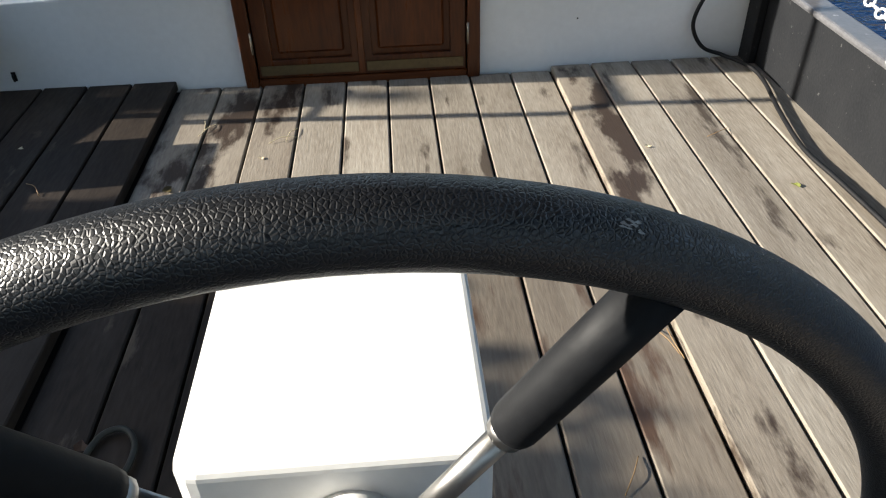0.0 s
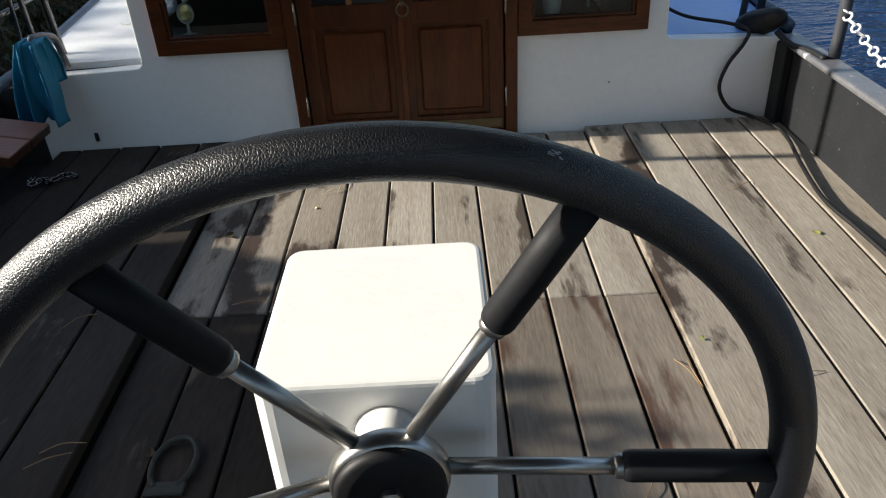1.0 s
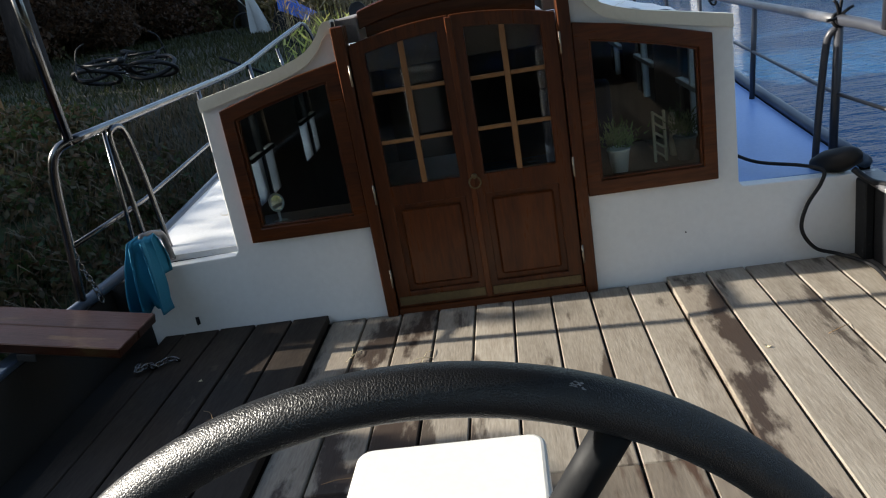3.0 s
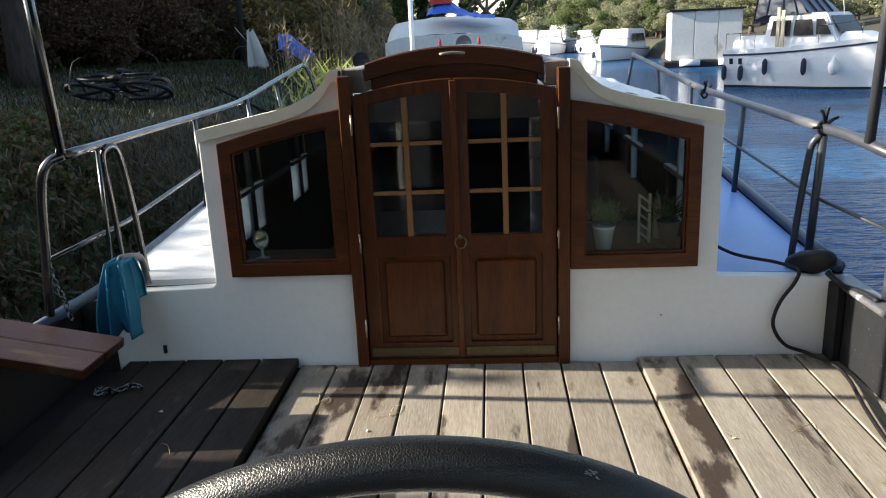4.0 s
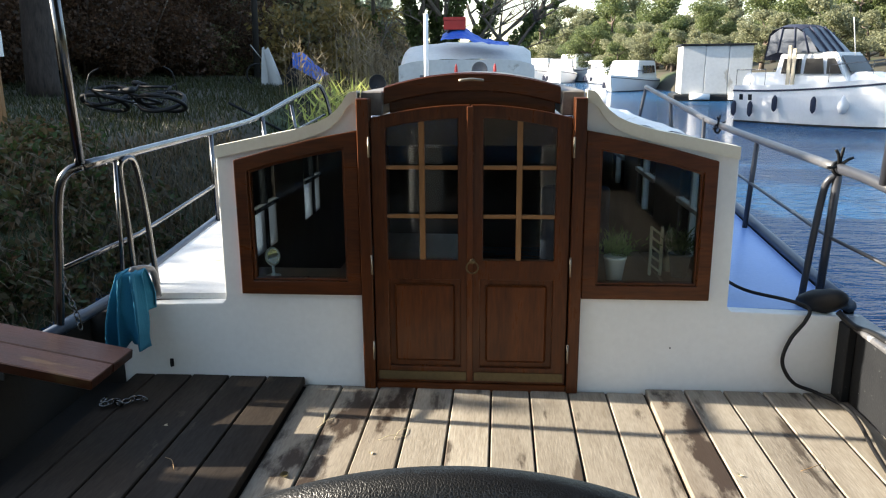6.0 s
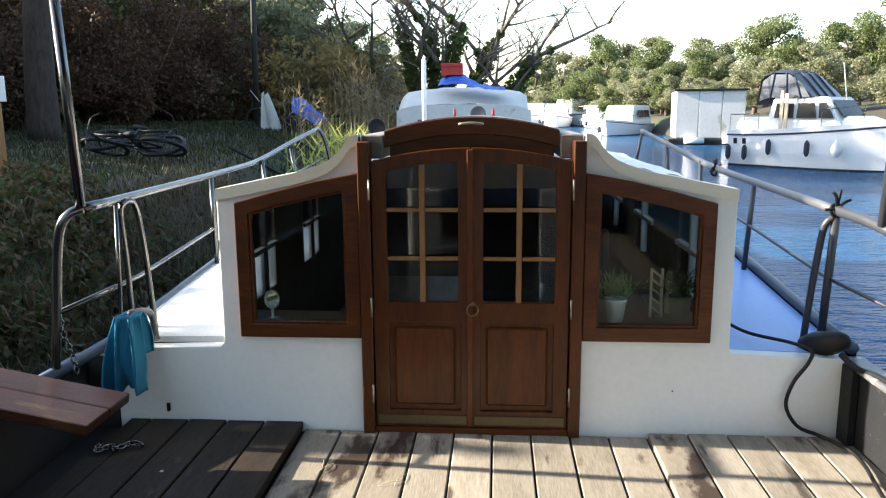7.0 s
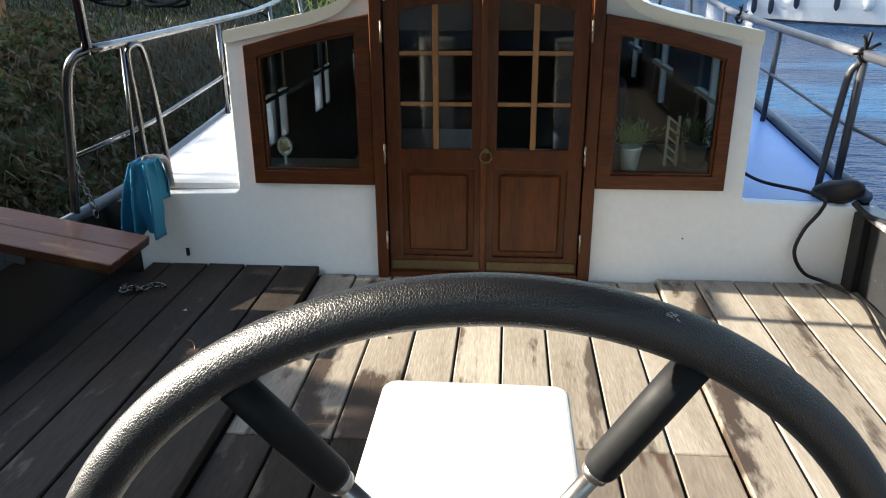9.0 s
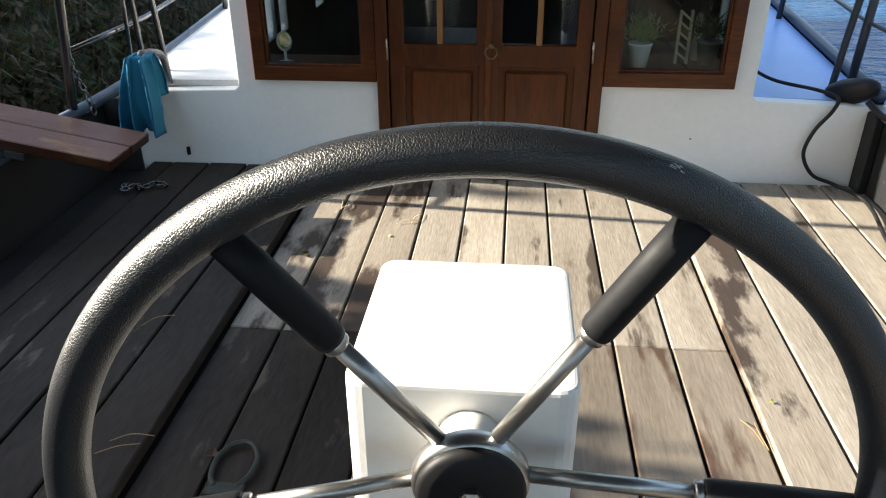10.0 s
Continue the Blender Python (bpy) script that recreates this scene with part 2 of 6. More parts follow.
def leather_material():
    """Black leather with a pebbled grain."""
    m, t, p = material("grained_black_leather")
    n, l = t.nodes, t.links
    p.inputs["Base Color"].default_value = (0.005, 0.0065, 0.010, 1)
    p.inputs["Specular IOR Level"].default_value = 0.95
    co = n.new("ShaderNodeTexCoord")
    cells = n.new("ShaderNodeTexVoronoi")
    cells.feature = "DISTANCE_TO_EDGE"
    cells.inputs["Scale"].default_value = 420
    wob = n.new("ShaderNodeTexNoise")
    wob.inputs["Scale"].default_value = 30
    l.new(co.outputs["Object"], wob.inputs["Vector"])
    l.new(co.outputs["Object"], cells.inputs["Vector"])
    cut = n.new("ShaderNodeMapRange")
    cut.inputs[2].default_value = 0.22
    l.new(cells.outputs["Distance"], cut.inputs[0])
    rr = n.new("ShaderNodeMapRange")
    rr.inputs[3].default_value, rr.inputs[4].default_value = 0.36, 0.44
    l.new(wob.outputs[0], rr.inputs[0])
    l.new(rr.outputs[0], p.inputs["Roughness"])
    bp = n.new("ShaderNodeBump")
    bp.inputs["Strength"].default_value, bp.inputs["Distance"].default_value = 0.33, 0.0008
    l.new(cut.outputs[0], bp.inputs["Height"])
    l.new(bp.outputs[0], p.inputs["Normal"])
    return m


WATER = water_material()
LEATHER = leather_material()


# ---- building blocks ----
def mesh_of(name, verts, faces, mat, smooth=False):
    me = bpy.data.meshes.new(name)
    me.from_pydata([tuple(v) for v in verts], [], faces)
    me.materials.append(mat)
    if smooth:
        me.polygons.foreach_set("use_smooth", [True] * len(me.polygons))
    me.update()
    return me


def done(bm, name, mat, smooth=False):
    bmesh.ops.recalc_face_normals(bm, faces=bm.faces)
    me = bpy.data.meshes.new(name)
    bm.to_mesh(me)
    bm.free()
    me.materials.append(mat)
    if smooth:
        me.polygons.foreach_set("use_smooth", [True] * len(me.polygons))
    return me


def put(name, me, parent=None, at=None, label=""):
    ob = new(name, me)
    if parent:
        ob.parent = parent
    if at is not None:
        ob.matrix_basis = at if isinstance(at, Matrix) else Matrix.Translation(at)
    if label:
        ob["label"] = label
    return ob


def thing(name, label, category, at=(0, 0, 0), group="", kind=""):
    ob = new(name)
    ob.empty_display_size = 0.1
    ob.matrix_basis = at if isinstance(at, Matrix) else Matrix.Translation(at)
    return tagged(ob, label, category, group, kind)


def box(lo, hi, bevel=0.0, segs=1):
    bm = bmesh.new()
    bmesh.ops.create_cube(bm, size=1)
    for v in bm.verts:
        v.co = Vector([lo[i] + (v.co[i] + 0.5) * (hi[i] - lo[i]) for i in range(3)])
    if bevel:
        bmesh.ops.bevel(bm, geom=list(bm.edges), offset=bevel, segments=segs, affect="EDGES", profile=0.5)
    return bm


def prism(outline, y0, y1, holes=(), bevel=0.0):
    """A flat outline in x and z, made solid from y0 to y1."""
    bm = bmesh.new()
    edges = []
    for ring in (outline, *holes):
        vs = [bm.verts.new((x, y0, z)) for x, z in ring]
        edges += [bm.edges.new((vs[i], vs[(i + 1) % len(vs)])) for i in range(len(vs))]
    bmesh.ops.triangle_fill(bm, edges=edges, use_beauty=True, normal=(0, -1, 0))
    faces = list(bm.faces)
    out = bmesh.ops.extrude_face_region(bm, geom=faces)
    bmesh.ops.translate(bm, verts=[v for v in out["geom"] if isinstance(v, bmesh.types.BMVert)], vec=(0, y1 - y0, 0))
    bmesh.ops.recalc_face_normals(bm, faces=bm.faces)
    if bevel:
        sharp = [e for e in bm.edges if len(e.link_faces) == 2 and e.calc_face_angle() > 0.6]
        bmesh.ops.bevel(bm, geom=sharp, offset=bevel, segments=2, affect="EDGES", profile=0.5)
    return bm


def smooth_line(points, steps=8):
    """A soft curve through the points."""
    pts = [Vector(p) for p in points]
    pts = [2 * pts[0] - pts[1], *pts, 2 * pts[-1] - pts[-2]]
    out = []
    for a, b, c, d in zip(pts, pts[1:], pts[2:], pts[3:]):
        for k in range(steps):
            t = k / steps
            out.append(0.5 * (2 * b + (c - a) * t + (2 * a - 5 * b + 4 * c - d) * t * t + (3 * b - a - 3 * c + d) * t ** 3))
    return out + [pts[-2]]


def tube_data(path, radius, sides=10):
    path = [Vector(p) for p in path]
    radii = radius if hasattr(radius, "__len__") else [radius] * len(path)
    verts, faces, side = [], [], None
    for i, p in enumerate(path):
        way = (path[min(i + 1, len(path) - 1)] - path[max(i - 1, 0)]).normalized()
        if side is None:
            side = way.orthogonal().normalized()
        side = (side - way * side.dot(way)).normalized()
        up = way.cross(side)
        for k in range(sides):
            a = 2 * math.pi * k / sides
            verts.append(p + radii[i] * (math.cos(a) * side + math.sin(a) * up))
    for i in range(len(path) - 1):
        for k in range(sides):
            j = (k + 1) % sides
            faces.append((i * sides + k, i * sides + j, (i + 1) * sides + j, (i + 1) * sides + k))
    faces.append(tuple(range(sides))[::-1])
    faces.append(tuple(range((len(path) - 1) * sides, len(path) * sides)))
    return verts, faces


def tube(path, radius, mat, sides=10, name="tube"):
    return mesh_of(name, *tube_data(path, radius, sides), mat, True)


def joined(pieces, mat, name="joined", smooth=True):
    verts, faces = [], []
    for v, f in pieces:
        base = len(verts)
        verts += list(v)
        faces += [tuple(i + base for i in face) for face in f]
    return mesh_of(name, verts, faces, mat, smooth)


def lathe(profile, sides=24):
    """Turned round z: (radius, height) pairs."""
    verts, faces = [], []
    for r, z in profile:
        verts += [(r * math.cos(2 * math.pi * k / sides), r * math.sin(2 * math.pi * k / sides), z) for k in range(sides)]
    for i in range(len(profile) - 1):
        for k in range(sides):
            j = (k + 1) % sides
            faces.append((i * sides + k, i * sides + j, (i + 1) * sides + j, (i + 1) * sides + k))
    faces.append(tuple(range(sides))[::-1])
    faces.append(tuple(range((len(profile) - 1) * sides, len(profile) * sides)))
    return verts, faces


def ring(radius, r, n=48, sides=10):
    """A ring round z."""
    verts, faces = [], []
    for i in range(n):
        a = 2 * math.pi * i / n
        for k in range(sides):
            b = 2 * math.pi * k / sides
            verts.append(((radius + r * math.cos(b)) * math.cos(a), (radius + r * math.cos(b)) * math.sin(a), r * math.sin(b)))
    for i in range(n):
        for k in range(sides):
            j, q = (i + 1) % n, (k + 1) % sides
            faces.append((i * sides + k, j * sides + k, j * sides + q, i * sides + q))
    return verts, faces


def grid(fn, us, vs):
    verts = [fn(u, v) for u in us for v in vs]
    n = len(vs)
    faces = [(i * n + j, (i + 1) * n + j, (i + 1) * n + j + 1, i * n + j + 1) for i in range(len(us) - 1) for j in range(n - 1)]
    return verts, faces


# ---- ground, canal ----
WATER_Z = -0.50


def step01(x):
    x = min(max(x, 0.0), 1.0)
    return x * x * (3 - 2 * x)


def ground_height(x, y):
    left = step01((-2.35 - x) / 2.2)
    lh = 0.62 + 0.045 * max(0.0, -4.5 - x) + 0.034 * min(12.0, max(0.0, y - 13)) + 5.0 * step01((-15 - x) / 22)
    rx = 13.5 - 0.02 * y
    right = step01((x - rx) / 3.0)
    rh = 0.9 + 7.0 * step01((x - rx - 2) / 40)
    far = step01((y - 126) / 8)
    near = step01((-30 - y) / 6)
    h = -1.6 + left * (lh + 1.6) + right * (rh + 1.6)
    h = max(h, -1.6 + far * 2.0, -1.6 + near * 2.0)
    return h + 0.10 * noise.noise(Vector((x * 0.35, y * 0.35, 0))) * max(left, right)


xs = [-700, -400, -220, -120, -80, -60, -50, -42, -36, -30, -26, -22] + [-20 + 0.5 * i for i in range(30)] + [-5 + 0.2 * i for i in range(18)] + [-1, 2, 6, 9, 10.5, 11.5, 12, 12.5, 13, 13.5, 14, 14.5, 15, 15.5, 16, 17, 18, 20, 24, 28, 34, 40, 50, 60, 80, 120, 220, 400, 700]
ys = [-700, -400, -200, -120, -80, -75, -70, -60, -40, -20, -10, -5] + [-3 + 0.5 * i for i in range(60)] + [27 + 2 * i for i in range(50)] + [128, 130, 132, 134, 138, 145, 160, 200, 300, 500, 900]
ground = put("ground", mesh_of("ground", *grid(lambda x, y: (x, y, ground_height(x, y)), xs, ys), EARTH, True))
tagged(ground, "earthy grass bank beside the canal", "ground", kind="structure")
water = put("water", mesh_of("water", [(-700, -700, WATER_Z), (700, -700, WATER_Z), (700, 900, WATER_Z), (-700, 900, WATER_Z)], [(0, 1, 2, 3)], WATER))
tagged(water, "rippled blue canal water", "water", kind="structure")

# ---- deck ----
WALL = 3.6
deck = thing("deck", "weathered hardwood planks of the aft deck, partly wet", "deck", kind="structure")
put("underdeck", done(box((-1.84, -2.2, -0.5), (1.694, 3.9, -0.034)), "underdeck", UNDER), deck)
PITCH, GAP = 0.1778, 0.009


def plank_mesh(width, length, mat=None):
    return done(box((-width / 2, -length / 2, -0.04), (width / 2, length / 2, 0.0), 0.004), "plank", mat or PLANK)


mid_front, mid_back, side_plank, wide_plank = plank_mesh(PITCH - GAP, 1.335), plank_mesh(PITCH - GAP, 4.2), plank_mesh(PITCH - GAP, 5.78), plank_mesh(0.187 - GAP, 5.78, PLANK_WET_SHADED)
edge_plank = plank_mesh(0.10, 5.78, PLANK_WET_SHADED)
stained_front = plank_mesh(PITCH - GAP, 1.335, PLANK_STAINED)
damp_side = plank_mesh(PITCH - GAP, 5.78, PLANK_STAINED)
wet_shaded_back, damp_back = plank_mesh(PITCH - GAP, 4.2, PLANK_WET_SHADED), plank_mesh(PITCH - GAP, 4.2, PLANK_DAMP)
for i in range(9):
    x = -0.788 + PITCH * (i + 0.5)
    put("plank", stained_front if i < 3 else mid_front, deck, pose(x, 2.247 + 0.6675, random.uniform(-0.002, 0.002) - 0.008, random.uniform(-0.05, 0.05), random.uniform(-0.4, 0.4), 0))
    put("plank", wet_shaded_back if i < 3 else damp_back if i in (5, 6, 7, 8) else mid_back, deck, pose(x, 2.242 - 2.1, random.uniform(-0.002, 0.002) - 0.008, 0, random.uniform(-0.4, 0.4), 0))
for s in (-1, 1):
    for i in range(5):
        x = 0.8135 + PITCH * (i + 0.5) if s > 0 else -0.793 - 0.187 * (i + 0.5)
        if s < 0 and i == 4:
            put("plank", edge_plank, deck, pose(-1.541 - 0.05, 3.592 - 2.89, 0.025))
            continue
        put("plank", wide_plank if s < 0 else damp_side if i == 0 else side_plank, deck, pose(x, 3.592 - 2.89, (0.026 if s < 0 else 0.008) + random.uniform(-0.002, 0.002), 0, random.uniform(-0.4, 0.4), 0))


# ---- cabin front ----
def mirrored(points):
    return [(-x, z) for x, z in reversed(points)]


swoop = [(-1.160, 1.130), (-1.02, 1.158), (-0.89, 1.185), (-0.80, 1.202), (-0.736, 1.220), (-0.68, 1.238), (-0.633, 1.260), (-0.595, 1.290), (-0.568, 1.320), (-0.548, 1.352), (-0.530, 1.368), (-0.500, 1.372)]
left_outline = [(-1.70, -0.03), (-1.70, 0.375), (-1.180, 0.392), (-1.163, 0.41), *swoop, (-0.500, -0.03)]
window_hole = [(-1.045, 0.47), (-0.52, 0.47), (-0.52, 1.175), (-0.70, 1.14), (-0.88, 1.10), (-1.045, 1.05)]
wall_west = put("wall_west", done(prism(left_outline, WALL, WALL + 0.07, [window_hole], 0.006), "wall_west", WHITE_PAINT))
wall_east = put("wall_east", done(prism(mirrored(left_outline), WALL, WALL + 0.07, [mirrored(window_hole)], 0.006), "wall_east", WHITE_PAINT))
for w in (wall_west, wall_east):
    tagged(w, "white painted cabin front with a swooping top edge", "wall", kind="structure")
head_wall = put("wall_sill", done(box((-0.5, WALL + 0.02, -0.04), (0.5, WALL + 0.07, 0.0)), "wall_sill", WHITE_PAINT))
tagged(head_wall, "white painted sill under the doors", "wall", kind="structure")


def coping(name, pts):
    """The cream cap that follows the swoop of the wall's top."""
    verts, faces = [], []
    for x, z in pts:
        verts += [(x, WALL - 0.012, z - 0.050), (x, WALL - 0.012, z + 0.004), (x, WALL + 0.082, z + 0.004), (x, WALL + 0.082, z - 0.050)]
    for i in range(len(pts) - 1):
        for k in range(4):
            j = (k + 1) % 4
            faces.append((i * 4 + k, i * 4 + j, i * 4 + 4 + j, i * 4 + 4 + k))
    faces += [(0, 3, 2, 1), tuple(len(verts) - 4 + k for k in range(4))]
    bm = bmesh.new()
    bm.from_mesh(mesh_of("tmp", verts, faces, CREAM_PAINT))
    ob = put(name, done(bm, name, CREAM_PAINT))
    return tagged(ob, "cream painted coping along the cabin front", "trim", kind="structure")


coping("trim_west", swoop)
coping("trim_east", mirrored(swoop))


def side_window(name, s):
    """A mahogany framed window with a sloping head; s is -1 for the west side."""
    th = thing(name, "mahogany framed window with a sloping head", "window", (0, 0, 0), kind="structure")
    outer = [(-1.070, 0.447), (-0.503, 0.447), (-0.503, 1.206), (-0.70, 1.170), (-0.88, 1.126), (-1.070, 1.074)]
    inner = [(-1.012, 0.512), (-0.566, 0.512), (-0.566, 1.128), (-0.70, 1.103), (-0.88, 1.062), (-1.012, 1.024)]
    deep = [(-1.002, 0.522), (-0.576, 0.522), (-0.576, 1.116), (-0.70, 1.093), (-0.88, 1.052), (-1.002, 1.014)]
    flip = (lambda p: p) if s < 0 else mirrored
    put("window_frame", done(prism(flip(outer), WALL - 0.028, WALL - 0.002, [flip(inner)], 0.004), "window_frame", VARNISH_SIDE), th)
    put("glazing_bead", done(prism(flip(inner), WALL - 0.012, WALL + 0.03, [flip(deep)], 0.003), "glazing_bead", VARNISH), th)
    put("pane", done(prism(flip(deep), WALL + 0.008, WALL + 0.012), "pane", CLEAR), th)
    return th


side_window("window_1", -1)
side_window("window_2", 1)

# ---- doors ----
frame_thing = thing("door_frame", "dark mahogany door frame of the cabin", "door frame", kind="structure")
for s in (-1, 1):
    put("jamb", done(box((min(s * 0.500, s * 0.447), WALL - 0.045, -0.01), (max(s * 0.500, s * 0.447), WALL + 0.05, 1.345), 0.004), "jamb", VARNISH), frame_thing)
put("threshold", done(box((-0.447, WALL - 0.03, -0.02), (0.447, WALL + 0.05, 0.022), 0.004), "threshold", VARNISH_SIDE), frame_thing)


def arch(x):
    return 1.317 - 0.058 * (x / 0.44) ** 2


def door_leaf(name, s):
    """One glazed leaf with six panes over a raised panel; s is -1 for the west leaf."""
    th = thing(name, "varnished mahogany cabin door with six panes, closed", "door", (0, 0, 0), kind="structure")
    flip = (lambda p: p) if s < 0 else mirrored
    y0, y1 = WALL - 0.030, WALL + 0.012
    gx0, gx1, gz0 = -0.376, -0.056, 0.622
    top = lambda x, d=0.0: arch(x) - d
    cols = [-0.441 + (0.441 - 0.003) * k / 8 for k in range(9)]
    outline = [(-0.441, 0.026), (-0.003, 0.026)] + [(x, top(x)) for x in reversed(cols)]
    gcols = [gx0 + (gx1 - gx0) * k / 6 for k in range(7)]
    glass_hole = [(gx0, gz0), (gx1, gz0)] + [(x, top(x, 0.058)) for x in reversed(gcols)]
    panel_hole = [(-0.375, 0.105), (-0.045, 0.105), (-0.045, 0.530), (-0.375, 0.530)]
    put("leaf_frame", done(prism(flip(outline), y0, y1, [flip(glass_hole), flip(panel_hole)], 0.004), "leaf_frame", VARNISH), th)
    put("recess", done(box((min(s * 0.380, s * 0.040), y0 + 0.018, 0.10), (max(s * 0.380, s * 0.040), y1 - 0.006, 0.535)), "recess", VARNISH), th)
    bm = box((min(s * 0.350, s * 0.070), y0 + 0.004, 0.130), (max(s * 0.350, s * 0.070), y0 + 0.020, 0.505), 0.010)
    put("raised_panel", done(bm, "raised_panel", VARNISH), th)
    swing = pose(s * 0.216, WALL + 0.007, 0, 0, 0, -5.8 * s) @ pose(-s * 0.216, -WALL + 0.002, 0)
    put("pane", done(prism(flip(glass_hole), WALL - 0.004, WALL), "pane", CLEAR), th, swing, "dark reflecting window glass")
    mx = s * 0.216
    put("mullion", done(box((mx - 0.0125, y0 + 0.004, gz0), (mx + 0.0125, WALL - 0.010, top(0.216, 0.058) + 0.004), 0.002), "mullion", OAK), th, label="pale oak glazing bar")
    for z in (0.823, 1.043):
        lo, hi = sorted((s * 0.376, s * 0.056))
        for a, b in ((lo, mx - 0.0127), (mx + 0.0127, hi)):
            put("glazing_bar", done(box((a, y0 + 0.006, z - 0.009), (b, WALL - 0.010, z + 0.009), 0.002), "glazing_bar", OAK), th)
    lo, hi = sorted((s * 0.430, s * 0.018))
    put("kick_strip", done(box((lo, y0 - 0.006, 0.040), (hi, y0 - 0.002, 0.082), 0.001), "kick_strip", BRASS), th, label="tarnished brass kick strip")
    for z in (1.135, 0.60, 0.187):
        put("hinge", tube([(s * 0.448, y0 - 0.018, z - 0.045), (s * 0.448, y0 - 0.018, z + 0.045)], 0.0048, PALE_BRASS, 8), th, label="pale brass hinge")
    return th


west_leaf, east_leaf = door_leaf("door_1", -1), door_leaf("door_2", 1)
put("meeting_strip", done(box((-0.016, WALL - 0.040, 0.03), (0.012, WALL - 0.0305, 1.31), 0.003), "meeting_strip", VARNISH), west_leaf)
handle = put("ring_handle", mesh_of("ring_handle", *ring(0.026, 0.004, 24, 8), BRASS, True), west_leaf, pose(0.010, WALL - 0.052, 0.594, 82, 0, 0), "brass ring pull")
put("handle_boss", mesh_of("handle_boss", *lathe([(0.013, 0), (0.012, 0.008), (0.006, 0.014)], 14), BRASS, True), west_leaf, pose(0.010, WALL - 0.040, 0.621, 90, 0, 0))

# ---- sliding hatch over the doors ----
hatch = thing("sliding_hatch", "dark mahogany sliding hatch with a curved front", "hatch")


def band(x0, z_mid, drop, height, y0, y1, name, mat):
    n = 16
    top = [(-x0 + 2 * x0 * k / n, z_mid - drop * (-1 + 2 * k / n) ** 2) for k in range(n + 1)]
    return done(prism([(x, z - height) for x, z in top] + list(reversed(top)), y0, y1, (), 0.004), name, mat)


put("front_board", band(0.392, 1.448, 0.060, 0.075, WALL + 0.06, WALL + 0.095, "front_board", VARNISH_SIDE), hatch)
put("lower_board", band(0.370, 1.376, 0.055, 0.085, WALL + 0.085, WALL + 0.115, "lower_board", VARNISH_SIDE), hatch)
put("hatch_top", band(0.392, 1.452, 0.060, 0.03, WALL + 0.096, WALL + 0.95, "hatch_top", VARNISH), hatch)
put("pull_handle", tube(smooth_line([(-0.050, WALL + 0.058, 1.418), (-0.046, WALL + 0.035, 1.418), (0, WALL + 0.030, 1.422), (0.046, WALL + 0.035, 1.418), (0.050, WALL + 0.058, 1.418)], 5), 0.007, PALE_BRASS, 8), hatch, label="worn brass pull")
GREY_WOOD = surf("grey_runner_wood", (0.16, 0.14, 0.13), (0.25, 0.23, 0.21), 0.7, 6, 0.3, stretch=(3, 0.5, 3))
for s in (-1, 1):
    lo, hi = sorted((s * 0.396, s * 0.495))
    run = put("hatch_runner", done(box((lo, WALL + 0.052, 1.265), (hi, WALL + 1.6, 1.372), 0.006), "hatch_runner", GREY_WOOD))
    tagged(run, "weathered grey timber runner beside the hatch", "hatch runner", group="hatch runners")

# ---- cabin roof and sides ----
LEN = 8.6


def roof_z(x):
    ax = abs(x)
    return 1.09 + 0.20 * max(0.0, 1 - ax / 1.16) ** 0.8 if ax < 1.16 else 1.09


roof_v, roof_f = grid(lambda x, y: (x, y, roof_z(x) - 0.015), [-1.17 + 0.13 * i for i in range(19)], [WALL + 0.066, 5.0, 6.5, LEN])
roof = put("ceiling", mesh_of("ceiling", roof_v, roof_f, SIDE_DECK, True))
solid = roof.modifiers.new("thick", "SOLIDIFY")
solid.thickness = 0.04
tagged(roof, "white cambered cabin roof", "roof", kind="structure")
cabin = thing("cabin", "white cabin sides with small square windows", "cabin", kind="structure")
for s in (-1, 1):
    ring_out = [(3.67, -0.55), (LEN, -0.55), (LEN, 1.06), (3.67, 1.06)]
    wide = 0.40 if s < 0 else 0.62
    starts = (3.87, 4.88, 6.1) if s < 0 else (3.75, 5.02, 6.2)
    holes = [[(y, 0.54), (y + wide, 0.54), (y + wide, 1.0), (y, 1.0)] for y in starts]
    bm = prism(ring_out, 0, 0.05, holes)
    bmesh.ops.transform(bm, matrix=Matrix(((0, s, 0, s * 1.115), (1, 0, 0, 0), (0, 0, 1, 0), (0, 0, 0, 1))), verts=bm.verts)
    put("side_wall", done(bm, "side_wall", WHITE_PAINT), cabin)
    bm = prism(ring_out, 0, 0.012, holes)
    bmesh.ops.transform(bm, matrix=Matrix(((0, s, 0, s * 1.098), (1, 0, 0, 0), (0, 0, 1, 0), (0, 0, 0, 1))), verts=bm.verts)
    put("lining", done(bm, "lining", INTERIOR), cabin)
    bar_mat, half_bar = (STEEL_DARK, 0.012) if s < 0 else (GLOSS_WHITE, 0.013)
    for y in starts:
        win = thing("window", "", "", (s * 1.10, y, 0))
        win.parent = cabin
        mid = wide / 2
        put("bar", done(box((-0.02, mid - half_bar, 0.54), (0.02, mid + half_bar, 1.0), 0.002), "bar", bar_mat), win)
        for a, b in ((0.0, mid - half_bar - 0.001), (mid + half_bar + 0.001, wide)):
            put("bar", done(box((-0.02, a, 0.775 - half_bar), (0.02, b, 0.775 + half_bar), 0.002), "bar", bar_mat), win)
        put("pane", done(box((0.0, 0.0, 0.775), (0.004, wide, 1.0)), "pane", CLEAR), win)
        put("pane", done(box((0.0, 0.0, 0.54), (0.004, wide, 0.774)), "pane", FROSTED if s < 0 else CLEAR), win, label="frosted pale glass" if s < 0 else "")
